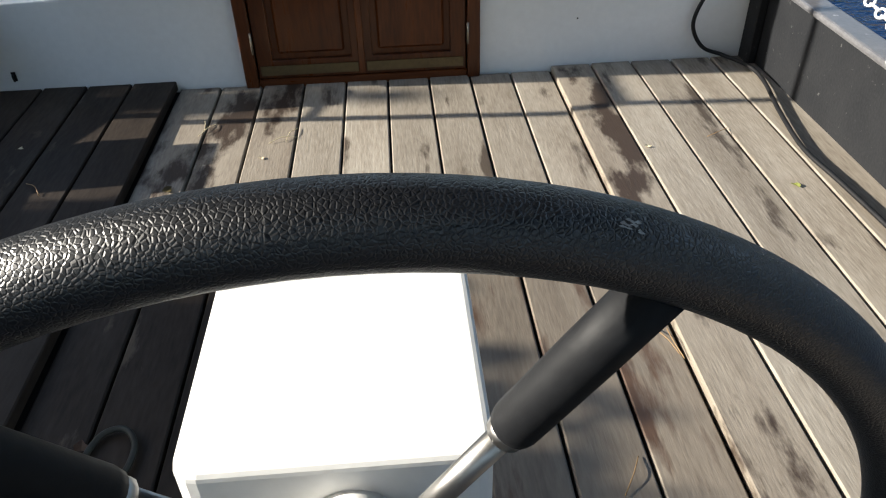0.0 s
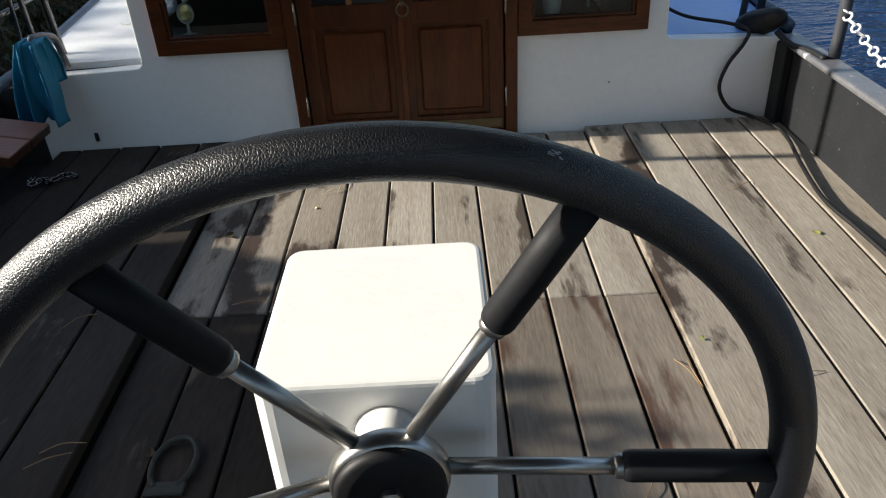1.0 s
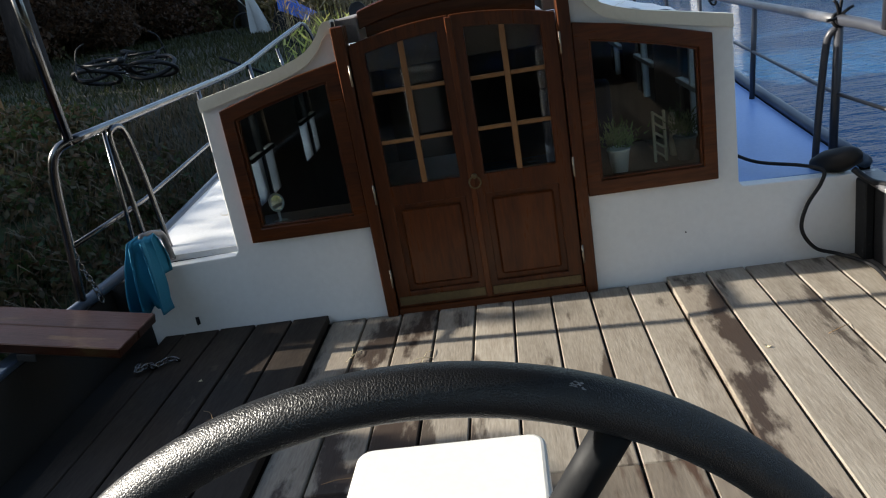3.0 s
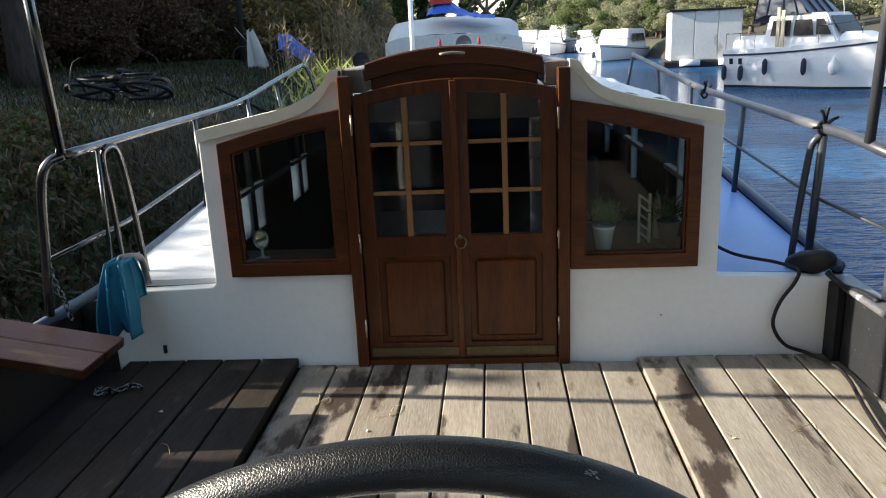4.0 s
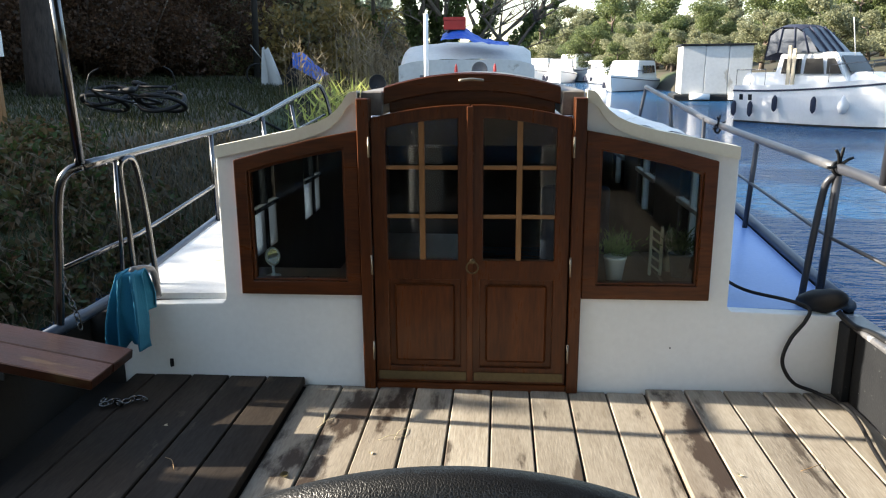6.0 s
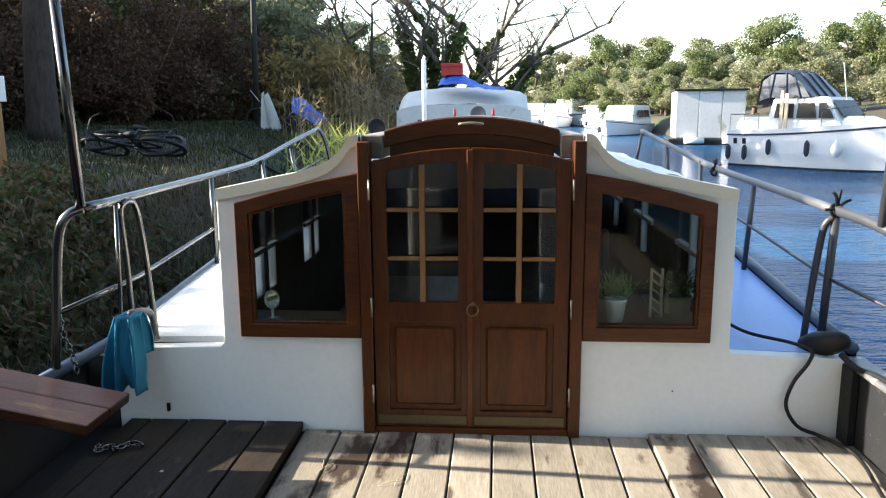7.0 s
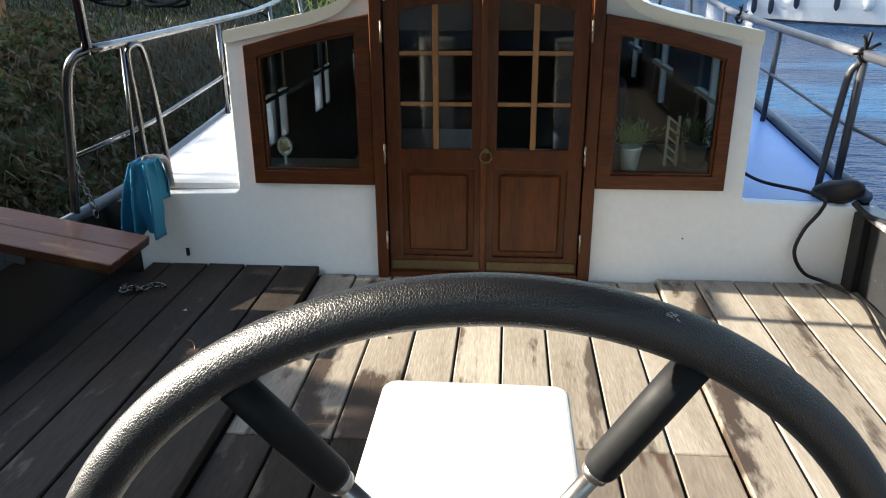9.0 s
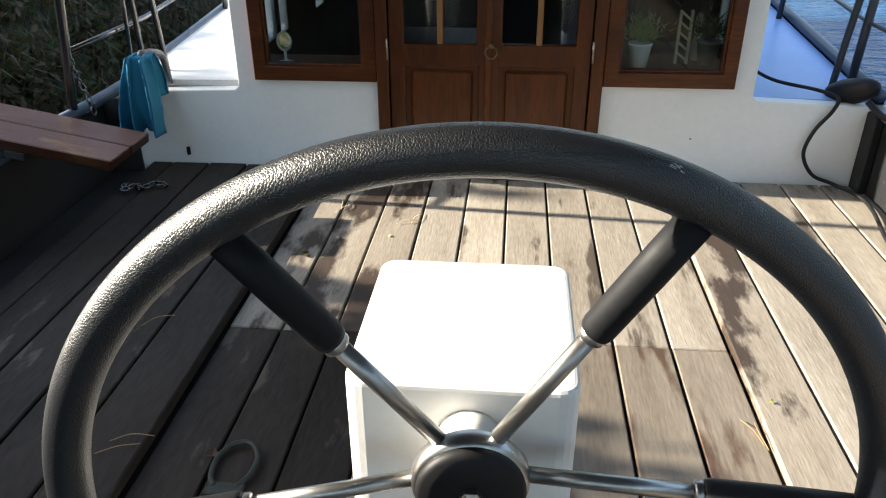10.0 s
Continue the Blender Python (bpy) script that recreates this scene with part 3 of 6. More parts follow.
# Dark board added to hide the bright roof edge behind the door panes.
put("head_board", done(box((-0.445, 3.652, 1.13), (0.445, 3.664, 1.262), 0.002), "head_board", INTERIOR), cabin)
put("end_wall", done(box((-1.10, LEN - 0.05, -0.55), (1.10, LEN, 1.06)), "end_wall", INTERIOR), cabin)
put("cabin_floor", done(box((-1.10, 3.67, -0.60), (1.10, LEN, -0.55)), "cabin_floor", INTERIOR), cabin)
headlining = put("headlining", mesh_of("headlining", *grid(lambda x, y: (x, y, roof_z(x) - 0.075), [-1.09 + 0.109 * i for i in range(21)], [3.69, 5.0, 6.5, LEN]), INTERIOR, True), cabin)
headlining.modifiers.new("thick", "SOLIDIFY").thickness = 0.008

# ---- hull, side decks, bulwarks ----
hull = thing("hull", "dark steel hull with bulwarks round the aft deck", "hull", kind="structure")


def sheer(y):
    """Half-beam and gunwale height along the boat."""
    k = max(0.0, y - 3.6)
    bend = max(0.0, y - 6.5)
    return 1.70 - 0.004 * k - 0.055 * bend ** 1.6, 0.375 + 0.075 * k + 0.004 * k * k


for s in (-1, 1):
    ysl = [3.67 + 0.3 * i for i in range(24)]
    v, f = [], []
    for y in ysl:
        b, z = sheer(y)
        b = max(b, 1.18) if y < LEN else b
        v += [(s * 1.166, y, z + 0.01), (s * (b + (0.04 if s < 0 else 0)), y, z)]
    f = [(2 * i, 2 * i + 1, 2 * i + 3, 2 * i + 2) for i in range(len(ysl) - 1)]
    sd = put("side_deck", mesh_of("side_deck", v, f, SIDE_DECK if s < 0 else SIDE_SKYLIT), hull)
    sol = sd.modifiers.new("thick", "SOLIDIFY")
    sol.thickness = 0.03
    edge = [(s * (max(sheer(y)[0], 1.18) + 0.03), y, sheer(y)[1] + 0.02) for y in ysl]
    put("gunwale", tube(edge, 0.03, STEEL_BLUE, 8), hull)
    skin_v, skin_f = grid(lambda y, k: (s * (max(sheer(y)[0], 1.18) + 0.05 - 0.12 * k), y, sheer(y)[1] * (1 - k) - 0.7 * k), ysl, [0, 0.5, 1])
    put("plating", mesh_of("plating", skin_v, skin_f, STEEL_DARK, True), hull)
put("bulwark", done(box((1.695, -2.2, -0.6), (1.745, 3.62, 0.345), 0.006), "bulwark", STEEL_DARK), hull)
put("bulwark_cap", done(box((1.672, -2.2, 0.345), (1.775, 3.66, 0.372), 0.010, 2), "bulwark_cap", STEEL_CAP), hull, label="scuffed grey cap rail")
put("corner_post", done(box((1.655, 3.50, -0.02), (1.694, 3.598, 0.36), 0.006), "corner_post", STEEL_DARK), hull)
put("bulwark", done(box((-1.90, -2.2, -0.6), (-1.85, 3.67, 0.30), 0.006), "bulwark", UNDER), hull)
put("bulwark_cap", done(box((-1.93, -2.2, 0.30), (-1.84, 3.67, 0.328), 0.010, 2), "bulwark_cap", STEEL_BLUE), hull)
put("bulwark_end", done(box((-1.849, 3.60, -0.6), (-1.702, 3.655, 0.338), 0.004), "bulwark_end", UNDER), hull)
put("gunwale", tube([(-1.885, 3.10, 0.322), (-1.815, 3.40, 0.350), (-1.735, 3.67, 0.393)], 0.028, STEEL_BLUE, 10), hull)
put("transom", done(box((-1.85, -2.25, -0.6), (1.69, -2.2, 0.35)), "transom", STEEL_DARK), hull)

# ---- rails ----
rail_w = thing("guard_rail", "polished stainless guard rail along the side deck", "railing")
put("top_rail", tube(smooth_line([(-1.655, 3.36, 1.075), (-1.70, 4.9, 1.085), (-1.75, 6.0, 1.10), (-1.73, 6.9, 1.20), (-1.665, 7.7, 1.31)], 8), 0.021, STAINLESS, 12), rail_w)
put("end_post", tube(smooth_line([(-1.835, 3.33, 0.33), (-1.80, 3.33, 0.62), (-1.765, 3.32, 0.88), (-1.735, 3.315, 1.00), (-1.700, 3.33, 1.055), (-1.655, 3.36, 1.075)], 6), 0.021, STAINLESS, 12), rail_w)
put("fore_post", tube(smooth_line([(-1.665, 7.7, 1.31), (-1.64, 7.78, 1.28), (-1.60, 7.85, 1.12), (-1.55, 7.95, 0.72)], 5), 0.018, STAINLESS), rail_w)
put("middle_rail", tube([(-1.79, 3.33, 0.62), (-1.70, 3.9, 0.66), (-1.70, 4.9, 0.74), (-1.72, 6.2, 0.88), (-1.62, 7.8, 1.02)], 0.012, STAINLESS), rail_w)
for y in (4.95, 6.1, 7.0):
    b, z = sheer(y)
    put("post", tube([(-b - 0.0, y, z), (-1.70 - 0.02 * (y - 4.9), y, 1.085 + 0.05 * max(0, y - 5.6))], 0.015, STAINLESS), rail_w)
put("hoop", tube(smooth_line([(-1.66, 3.72, 0.42), (-1.655, 3.70, 0.75), (-1.655, 3.68, 1.00), (-1.645, 3.70, 1.055), (-1.62, 3.75, 1.045), (-1.605, 3.78, 0.85), (-1.585, 3.80, 0.40)], 5), 0.014, STAINLESS), rail_w)
put("brace", tube([(-1.69, 3.66, 0.40), (-1.665, 3.66, 1.06)], 0.011, STAINLESS), rail_w)
PALE_WOOD_ROPE = surf("grey_rope", (0.36, 0.35, 0.33), (0.26, 0.25, 0.24), 0.9, 40, 0.4)
rail_e = thing("guard_rail", "dark guard rail with a grey top tube", "railing")
put("top_rail", tube(smooth_line([(1.655, 3.80, 1.02), (1.69, 5.0, 1.035), (1.67, 6.0, 1.075), (1.62, 7.0, 1.17), (1.565, 8.0, 1.27)], 8), 0.022, GREY_TUBE, 12), rail_e, label="worn grey top tube")
put("near_rail", tube(smooth_line([(1.655, 3.815, 1.02), (1.675, 3.6, 1.01), (1.70, 3.40, 0.985), (1.745, 3.30, 0.94), (1.76, 3.28, 0.80), (1.755, 3.28, 0.37)], 6), 0.024, BLACK_TUBE, 12), rail_e)
put("hoop", tube(smooth_line([(1.575, 3.83, 0.40), (1.590, 3.82, 0.65), (1.612, 3.81, 0.90), (1.625, 3.80, 0.96), (1.650, 3.79, 0.985)], 5), 0.016, BLACK_TUBE), rail_e)
put("post", tube([(1.640, 3.80, 0.40), (1.660, 3.79, 1.01)], 0.019, BLACK_TUBE), rail_e)
for y in (5.0, 6.1, 7.1):
    b, z = sheer(y)
    put("post", tube([(min(b, 1.67) - 0.01, y, z), (1.69 - 0.035 * (y - 5.0), y, 1.03 + 0.06 * (y - 5.0))], 0.016, BLACK_TUBE), rail_e)
put("fore_post", tube([(1.565, 8.0, 1.27), (1.50, 8.15, 0.72)], 0.016, BLACK_TUBE), rail_e)
put("life_line", tube([(1.755, 3.285, 0.655), (1.65, 3.8, 0.70), (1.67, 5.0, 0.77), (1.64, 6.4, 0.88)], 0.009, BLACK_TUBE, 8), rail_e)
for y0 in (3.95,):
    put("rope_wrap", tube([(1.655, y0, 0.705 if y0 > 3.5 else 0.665), (1.66, y0 + 0.32, 0.73 if y0 > 3.5 else 0.69)], 0.0105, PALE_WOOD_ROPE, 8), rail_e, label="white rope wrapping")

# ---- canopy over the deck ----
canopy = thing("canopy", "cream canvas canopy on steel posts over the aft deck", "canopy")
cv, cf = grid(lambda x, y: (x, y, 2.115 - 0.03 * (x / 1.7) ** 2), [-1.75 + 0.25 * i for i in range(15)], [-2.2, -1, 0.5, 2, 3.25])
cs = put("cloth", mesh_of("cloth", cv, cf, LINING, True), canopy)
cm = cs.modifiers.new("thick", "SOLIDIFY")
cm.thickness = 0.01
put("post", tube([(-1.655, 3.345, 1.085), (-1.675, 3.32, 2.06)], 0.021, STAINLESS, 12), canopy)
put("post", tube([(1.685, 3.42, 1.0), (1.69, 3.36, 2.06)], 0.021, BLACK_TUBE, 12), canopy)
for s in (-1, 1):
    put("post", tube([(s * 1.75, -2.0, 0.33), (s * 1.70, -2.0, 2.06)], 0.021, STAINLESS, 10), canopy)

# ---- gangplank ----
bench = thing("gangplank", "dark reddish wooden gangplank laid over the bulwark", "gangplank")

# ---- steering pedestal and wheel ----
pedestal = thing("steering_pedestal", "white painted steering pedestal with a black leather wheel", "steering pedestal", (0.070, 1.013, -0.01))
BX, BY, BZ = 0.123, 0.137, 0.880
shell = box((-BX - 0.003, -BY, 0.0), (BX + 0.003, BY, BZ))
bmesh.ops.bevel(shell, geom=[e for e in shell.edges if abs(e.verts[0].co.z - e.verts[1].co.z) > 0.1], offset=0.022, segments=4, affect="EDGES", profile=0.5)
bmesh.ops.bevel(shell, geom=[e for e in shell.edges if min(e.verts[0].co.z, e.verts[1].co.z) > BZ - 0.001], offset=0.007, segments=3, affect="EDGES", profile=0.5)
put("casing", done(shell, "casing", GLOSS_WHITE), pedestal)
put("base_flange", done(box((-BX - 0.02, -BY - 0.02, -0.001), (BX + 0.02, BY + 0.02, 0.012), 0.004), "base_flange", GLOSS_WHITE), pedestal)

RIM, THICK, HUB = 0.3710, 0.0198, -0.060
SLEEVE = surf("smooth_black_sleeve", (0.006, 0.0065, 0.008), (0.011, 0.012, 0.014), 0.6, 18, 0.08, fine=120, spec=0.25)
wheel = put("steering_wheel", mesh_of("steering_wheel", *ring(RIM, THICK, 140, 28), LEATHER, True), pedestal, Matrix.Translation((-0.070, -1.013, 0.01)) @ pose(0.0897, 0.7581, 0.8052, 90.86, 0, 4.56), "grained black leather rim")
for k in range(6):
    a = radians(2.7 + 60 * k)
    ca, sa = math.cos(a), math.sin(a)
    at = lambda r, z: Vector((r * ca, r * sa, z))
    z_of = lambda r: HUB * (1 - (r - 0.05) / (RIM - 0.05))
    put("spoke", tube([at(0.035, z_of(0.035)), at(0.225, z_of(0.225))], 0.0085, CHROME, 14), wheel, label="chrome spoke")
    put("ferrule", tube([at(0.214, z_of(0.214)), at(0.216, z_of(0.216)), at(0.222, z_of(0.222)), at(0.224, z_of(0.224))], [0.0105, 0.0125, 0.0125, 0.011], CHROME, 14), wheel)
    put("sleeve", tube([at(0.222, z_of(0.222)), at(0.224, z_of(0.224)), at(0.23, z_of(0.23)), at(0.30, z_of(0.30)), at(0.355, z_of(0.355))], [0.011, 0.0145, 0.0156, 0.0156, 0.0150], SLEEVE, 18), wheel, label="smooth black sleeve")
hub_profile = [(0.022, -0.085), (0.036, -0.082), (0.048, -0.074), (0.060, -0.060), (0.059, -0.048), (0.056, -0.042), (0.050, -0.042)]
put("hub", mesh_of("hub", *lathe(hub_profile, 40), CHROME, True), wheel, label="worn chrome hub")
put("hub_cap", mesh_of("hub_cap", *lathe([(0.054, -0.046), (0.055, -0.036), (0.050, -0.030), (0.014, -0.031)], 36), BLACK_RUBBER, True), wheel, label="black hub disc")
put("hub_nut", mesh_of("hub_nut", *lathe([(0.012, -0.031), (0.012, -0.024), (0.007, -0.022), (0.006, -0.016)], 6), CHROME), wheel)
put("shaft", mesh_of("shaft", *lathe([(0.034, -0.125), (0.034, -0.10), (0.030, -0.09), (0.022, -0.08)], 28), GLOSS_WHITE, True), wheel, label="pale painted shaft collar")
SCUFF = surf("wheel_scuff", (0.55, 0.55, 0.56), (0.35, 0.35, 0.36), 0.7, 200, 0)
flakes, rs = [], random.Random(6)
for k in range(16):
    th_a, b = radians(69.3 + rs.gauss(0, 0.45)), radians(34 + rs.gauss(0, 4))
    c = Vector(((RIM + (THICK + 0.0004) * math.cos(b)) * math.cos(th_a), (RIM + (THICK + 0.0004) * math.cos(b)) * math.sin(th_a), (THICK + 0.0004) * math.sin(b)))
    t1 = Vector((-math.sin(th_a), math.cos(th_a), 0))
    t2 = Vector((-math.sin(b) * math.cos(th_a), -math.sin(b) * math.sin(th_a), math.cos(b)))
    w, h = rs.uniform(0.0006, 0.0022), rs.uniform(0.0004, 0.0012)
    flakes.append(([c - t1 * w, c - t2 * h, c + t1 * w, c + t2 * h * 0.6], [(0, 1, 2, 3)]))
put("scuff", joined(flakes, SCUFF, "scuff", False), wheel, label="pale scuff marks in the leather")

# ---- gangplank, chain, towel ----
ramp = pose(-1.395, 2.965, 0.335, 0, 10.5, 0)
for i, y in enumerate((-0.084, 0.084)):
    put("board", done(box((-3.0, y - 0.081, -0.042), (0.0, y + 0.081, 0.0), 0.004), "board", BENCH), bench)
put("batten", done(box((-0.42, -0.165, -0.075), (-0.34, 0.165, -0.043), 0.003), "batten", UNDER), bench)
bench.matrix_basis = ramp


def chain(path, name, label, size=0.016, wire=0.0032):
    """Links set one after another along a path, turned by turns."""
    th = thing(name, label, "chain", path[0])
    link = joined([ring(size * 0.62, wire, 16, 6)], STAINLESS, "link")
    for v in link.vertices:
        v.co.x *= 1.45
    pts = smooth_line(path, 12)
    gone = 0.0
    turned = 0
    prev = pts[0]
    for p in pts[1:]:
        gone += (p - prev).length
        if gone >= size * 1.25:
            way = (p - prev).normalized().to_track_quat("X", "Z").to_matrix().to_4x4()
            put("link", link, th, Matrix.Translation(p - Vector(path[0])) @ way @ pose(0, 0, 0, 20 + 90 * (turned % 2), 0, 0))
            turned, gone = turned + 1, 0.0
        prev = p
    return th


chain([(-1.625, 3.28, 0.045), (-1.60, 3.20, 0.045), (-1.56, 3.235, 0.046), (-1.53, 3.215, 0.045), (-1.48, 3.27, 0.046), (-1.42, 3.255, 0.046)], "chain", "loose steel chain lying on the dark planks", 0.021, 0.0045)
chain([(-1.79, 3.33, 0.60), (-1.775, 3.325, 0.52), (-1.745, 3.32, 0.44), (-1.73, 3.32, 0.36)], "chain", "steel chain hanging from the rail post", 0.018)


def cloth_fold(u, v):
    """A bunched cloth hung over a bar: u across, v from the front hem over the bar to the back hem."""
    drop = abs(v) ** 1.15
    wide = 0.052 + 0.040 * math.sin(min(1.0, drop * 1.2) * 1.9)
    wave = math.sin(u * 13.5 + 0.5 + 0.8 * math.sin(2.4 * v)) + 0.45 * math.sin(u * 21 + 1.7 * v)
    x = (u - 0.5) * 2 * wide + 0.012 * math.sin(u * 13 + 2.6 * v)
    fold = (0.014 + 0.036 * drop) * wave + 0.010 * noise.noise(Vector((u * 6, v * 4, 2)))
    hem = 0.075 * (u - 0.4) - 0.05 * (2 * u - 1) ** 2 + 0.02 * noise.noise(Vector((u * 5, 0, 7)))
    puff = 0.022 * math.sin(math.pi * u) * math.sin(math.pi * min(1, drop * 0.9))
    if v < 0:
        return (x - 0.012 * drop, -0.040 - 0.018 * drop + fold - puff, -0.36 * drop + hem * drop * 1.2)
    return (x * 0.72 + 0.006, 0.030 + 0.01 * drop + fold * 0.6, -0.20 * drop)


towel = put("towel", mesh_of("towel", *grid(cloth_fold, [i / 60 for i in range(61)], [-1 + i / 20 for i in range(41)]), TOWEL, True), at=(-1.562, 3.50, 0.575))
tm = towel.modifiers.new("thick", "SOLIDIFY")
tm.thickness = 0.006
tagged(towel, "turquoise towel hung over the gunwale end", "towel")
stub = put("mooring_stub", tube(smooth_line([(-1.56, 3.50, 0.30), (-1.56, 3.50, 0.55), (-1.545, 3.52, 0.572), (-1.525, 3.57, 0.565), (-1.52, 3.63, 0.53), (-1.52, 3.66, 0.40)], 5), 0.016, STEEL_CAP), None)
tagged(stub, "bent grey steel tube at the gunwale end", "mooring bar")

hook = thing("wall_hook", "small rusty hook low on the white wall", "hook", (-1.454, 3.596, 0.082))
put("shank", tube(smooth_line([(0, 0, 0.012), (0, -0.014, 0.010), (0.003, -0.018, -0.006), (0.001, -0.010, -0.016)], 4), 0.0035, BLACK_RUBBER, 6), hook)
put("plate", done(box((-0.009, -0.003, -0.018), (0.009, 0.002, 0.022), 0.001), "plate", BLACK_RUBBER), hook)
for x, z in ((0.92, 0.21),):
    screw = put("screw_head", mesh_of("screw_head", *lathe([(0.0035, -0.003), (0.0035, 0.001), (0.0015, 0.002)], 10), STEEL_DARK, True), at=pose(x, 3.598, z, 90, 0, 0))
    tagged(screw, "small dark screw head in the white wall", "screw", group="wall screws")

# ---- cables and small things on the aft deck ----
cable = put("power_cable", tube(smooth_line([(1.20, 3.95, 0.47), (1.30, 3.80, 0.435), (1.45, 3.66, 0.430), (1.515, 3.59, 0.415), (1.50, 3.575, 0.36), (1.44, 3.57, 0.27), (1.415, 3.565, 0.165), (1.47, 3.56, 0.07), (1.56, 3.54, 0.036), (1.63, 3.42, 0.030), (1.63, 3.27, 0.030), (1.575, 3.00, 0.030), (1.535, 2.72, 0.030), (1.55, 2.50, 0.030), (1.565, 2.25, 0.030), (1.60, 1.5, 0.030), (1.62, 0.4, 0.030), (1.62, -1.5, 0.030)], 8), 0.0085, BLACK_RUBBER, 8))
tagged(cable, "black rubber cable looping down to the planks", "cable")
bag = thing("rolled_cover", "black rolled cover lying over the gunwale end", "cover", (1.60, 3.66, 0.43))
lump_v, lump_f = lathe([(0.02, -0.14), (0.045, -0.11), (0.058, -0.04), (0.055, 0.04), (0.04, 0.10), (0.015, 0.13)], 16)
put("roll", mesh_of("roll", [Vector(v) + 0.012 * noise.noise_vector(Vector(v) * 22) for v in lump_v], lump_f, BLACK_RUBBER, True), bag, pose(0, 0, 0, 68, 0, 28))
put("strap", tube(smooth_line([(0.03, -0.10, -0.02), (0.07, -0.17, -0.06), (0.10, -0.28, -0.055), (0.11, -0.4, -0.055)], 6), 0.014, BLACK_RUBBER), bag)

knot = thing("rope_lashing", "black rope lashing knotted round the rail", "rope", (1.655, 3.78, 1.03))
for k, (dx, dy, dz) in enumerate([(-0.03, -0.02, 0.075), (0.008, -0.01, 0.085), (0.05, -0.02, 0.04), (-0.06, -0.02, -0.005)]):
    put("tail", tube(smooth_line([(0, 0, 0), (dx * 0.5, dy, dz * 0.7), (dx, dy, dz)], 5), 0.007, BLACK_RUBBER, 6), knot)
put("turns", joined([ring(0.028, 0.008, 20, 6)], BLACK_RUBBER), knot, pose(0, 0, -0.01, 78, 0, 5))
knot_b = copy_thing(knot, pose(1.655, 5.75, 1.05, 0, 0, 30))

pad_eye = thing("deck_ring", "old green metal mooring ring lying on the planks", "ring", (-0.55, 1.62, -0.008))
OLD_METAL = surf("verdigris_metal", (0.045, 0.05, 0.04), (0.03, 0.026, 0.02), 0.6, 14, 0.3, metal=0.4)
put("loop", tube(smooth_line([(0.03, -0.075, 0.010), (0.052, -0.03, 0.012), (0.052, 0.03, 0.014), (0.02, 0.075, 0.014), (-0.025, 0.07, 0.012), (-0.05, 0.02, 0.010), (-0.045, -0.04, 0.010), (-0.025, -0.075, 0.010)], 6), 0.0075, OLD_METAL), pad_eye)
put("plate", done(box((-0.045, -0.10, 0.0), (0.05, -0.06, 0.014), 0.004), "plate", OLD_METAL), pad_eye)

NEEDLE = surf("dry_pine_needle", (0.30, 0.19, 0.08), (0.20, 0.11, 0.05), 0.7, 9, 0)
STRAW = surf("pale_straw", (0.62, 0.53, 0.34), (0.5, 0.42, 0.26), 0.7, 9, 0)
LEAF_BITS = [(-0.366, 2.935, STRAW, 0.011), (-0.95, 1.55, STRAW, 0.010), (-1.25, 3.05, STRAW, 0.012), (1.02, 2.83, STRAW, 0.013), (1.42, 2.52, REED, 0.016), (-0.66, 2.75, BANK_LEAF, 0.022), (-0.62, 1.66, LEAF_RUST, 0.02), (1.57, 2.36, NEEDLE, 0.014), (0.86, 1.98, REED, 0.010)]
for x, y, mt, r in LEAF_BITS:
    zz = 0.027 if x < -0.80 else 0.009 if x > 0.81 else -0.006
    vs, fs = [], []
    for i in range(9):
        a = 2 * math.pi * i / 8
        rr = r * (1 + 0.35 * math.sin(3 * a + x * 9))
        vs.append((rr * math.cos(a), 0.7 * rr * math.sin(a), 0.003 + 0.35 * r * math.sin(a + 1) ** 2) if i < 8 else (0, 0, 0.004))
    fs = [(i, (i + 1) % 8, 8) for i in range(8)]
    fl = put("fallen_leaf", mesh_of("fallen_leaf", vs, fs, mt), at=pose(x, y, zz, 0, 0, 40 * x * y))
    tagged(fl, "small dry fallen leaf on the planks", "leaf", group="fallen leaves")
NEEDLES = [(-0.62, 3.22, 100, STRAW), (-0.60, 3.18, 60, STRAW), (-0.30, 3.06, 20, STRAW), (-0.27, 3.10, 70, STRAW), (-0.85, 1.62, 25, NEEDLE), (-0.83, 1.66, 15, NEEDLE), (0.78, 1.86, 110, NEEDLE), (0.80, 1.85, 95, NEEDLE), (1.08, 1.80, 15, NEEDLE), (-1.1, 2.75, 130, NEEDLE), (-1.0, 2.2, 40, NEEDLE), (0.58, 1.47, 60, NEEDLE), (-0.5, 2.3, 10, NEEDLE), (1.30, 2.9, 30, NEEDLE)]
for x, y, turn, mt in NEEDLES:
    zz = 0.028 if x < -0.80 else 0.010 if x > 0.81 else -0.005
    nd = put("pine_needle", tube(smooth_line([(-0.055, 0, 0.003), (0, 0.010 * math.sin(turn), 0.012), (0.055, 0, 0.003)], 5), 0.0014, mt, 5), at=pose(x, y, zz, 0, 0, turn))
    tagged(nd, "long dry pine needle on the planks", "needle", group="pine needles")


# ---- white chain between the eastern posts ----
link_w = joined([ring(0.016, 0.0045, 14, 6)], BOAT_WHITE, "link")
for v in link_w.vertices:
    v.co.x *= 1.5
plastic_chain = thing("plastic_chain", "white plastic chain slung between the rail posts", "chain", (1.755, 3.28, 0.56))
for i in range(46):
    d = 0.038 * i
    u = d / 1.75
    put("link", link_w, plastic_chain, pose(0, -d, -0.16 * 4 * u * (1 - u), 35 + 90 * (i % 2), 0, 90))
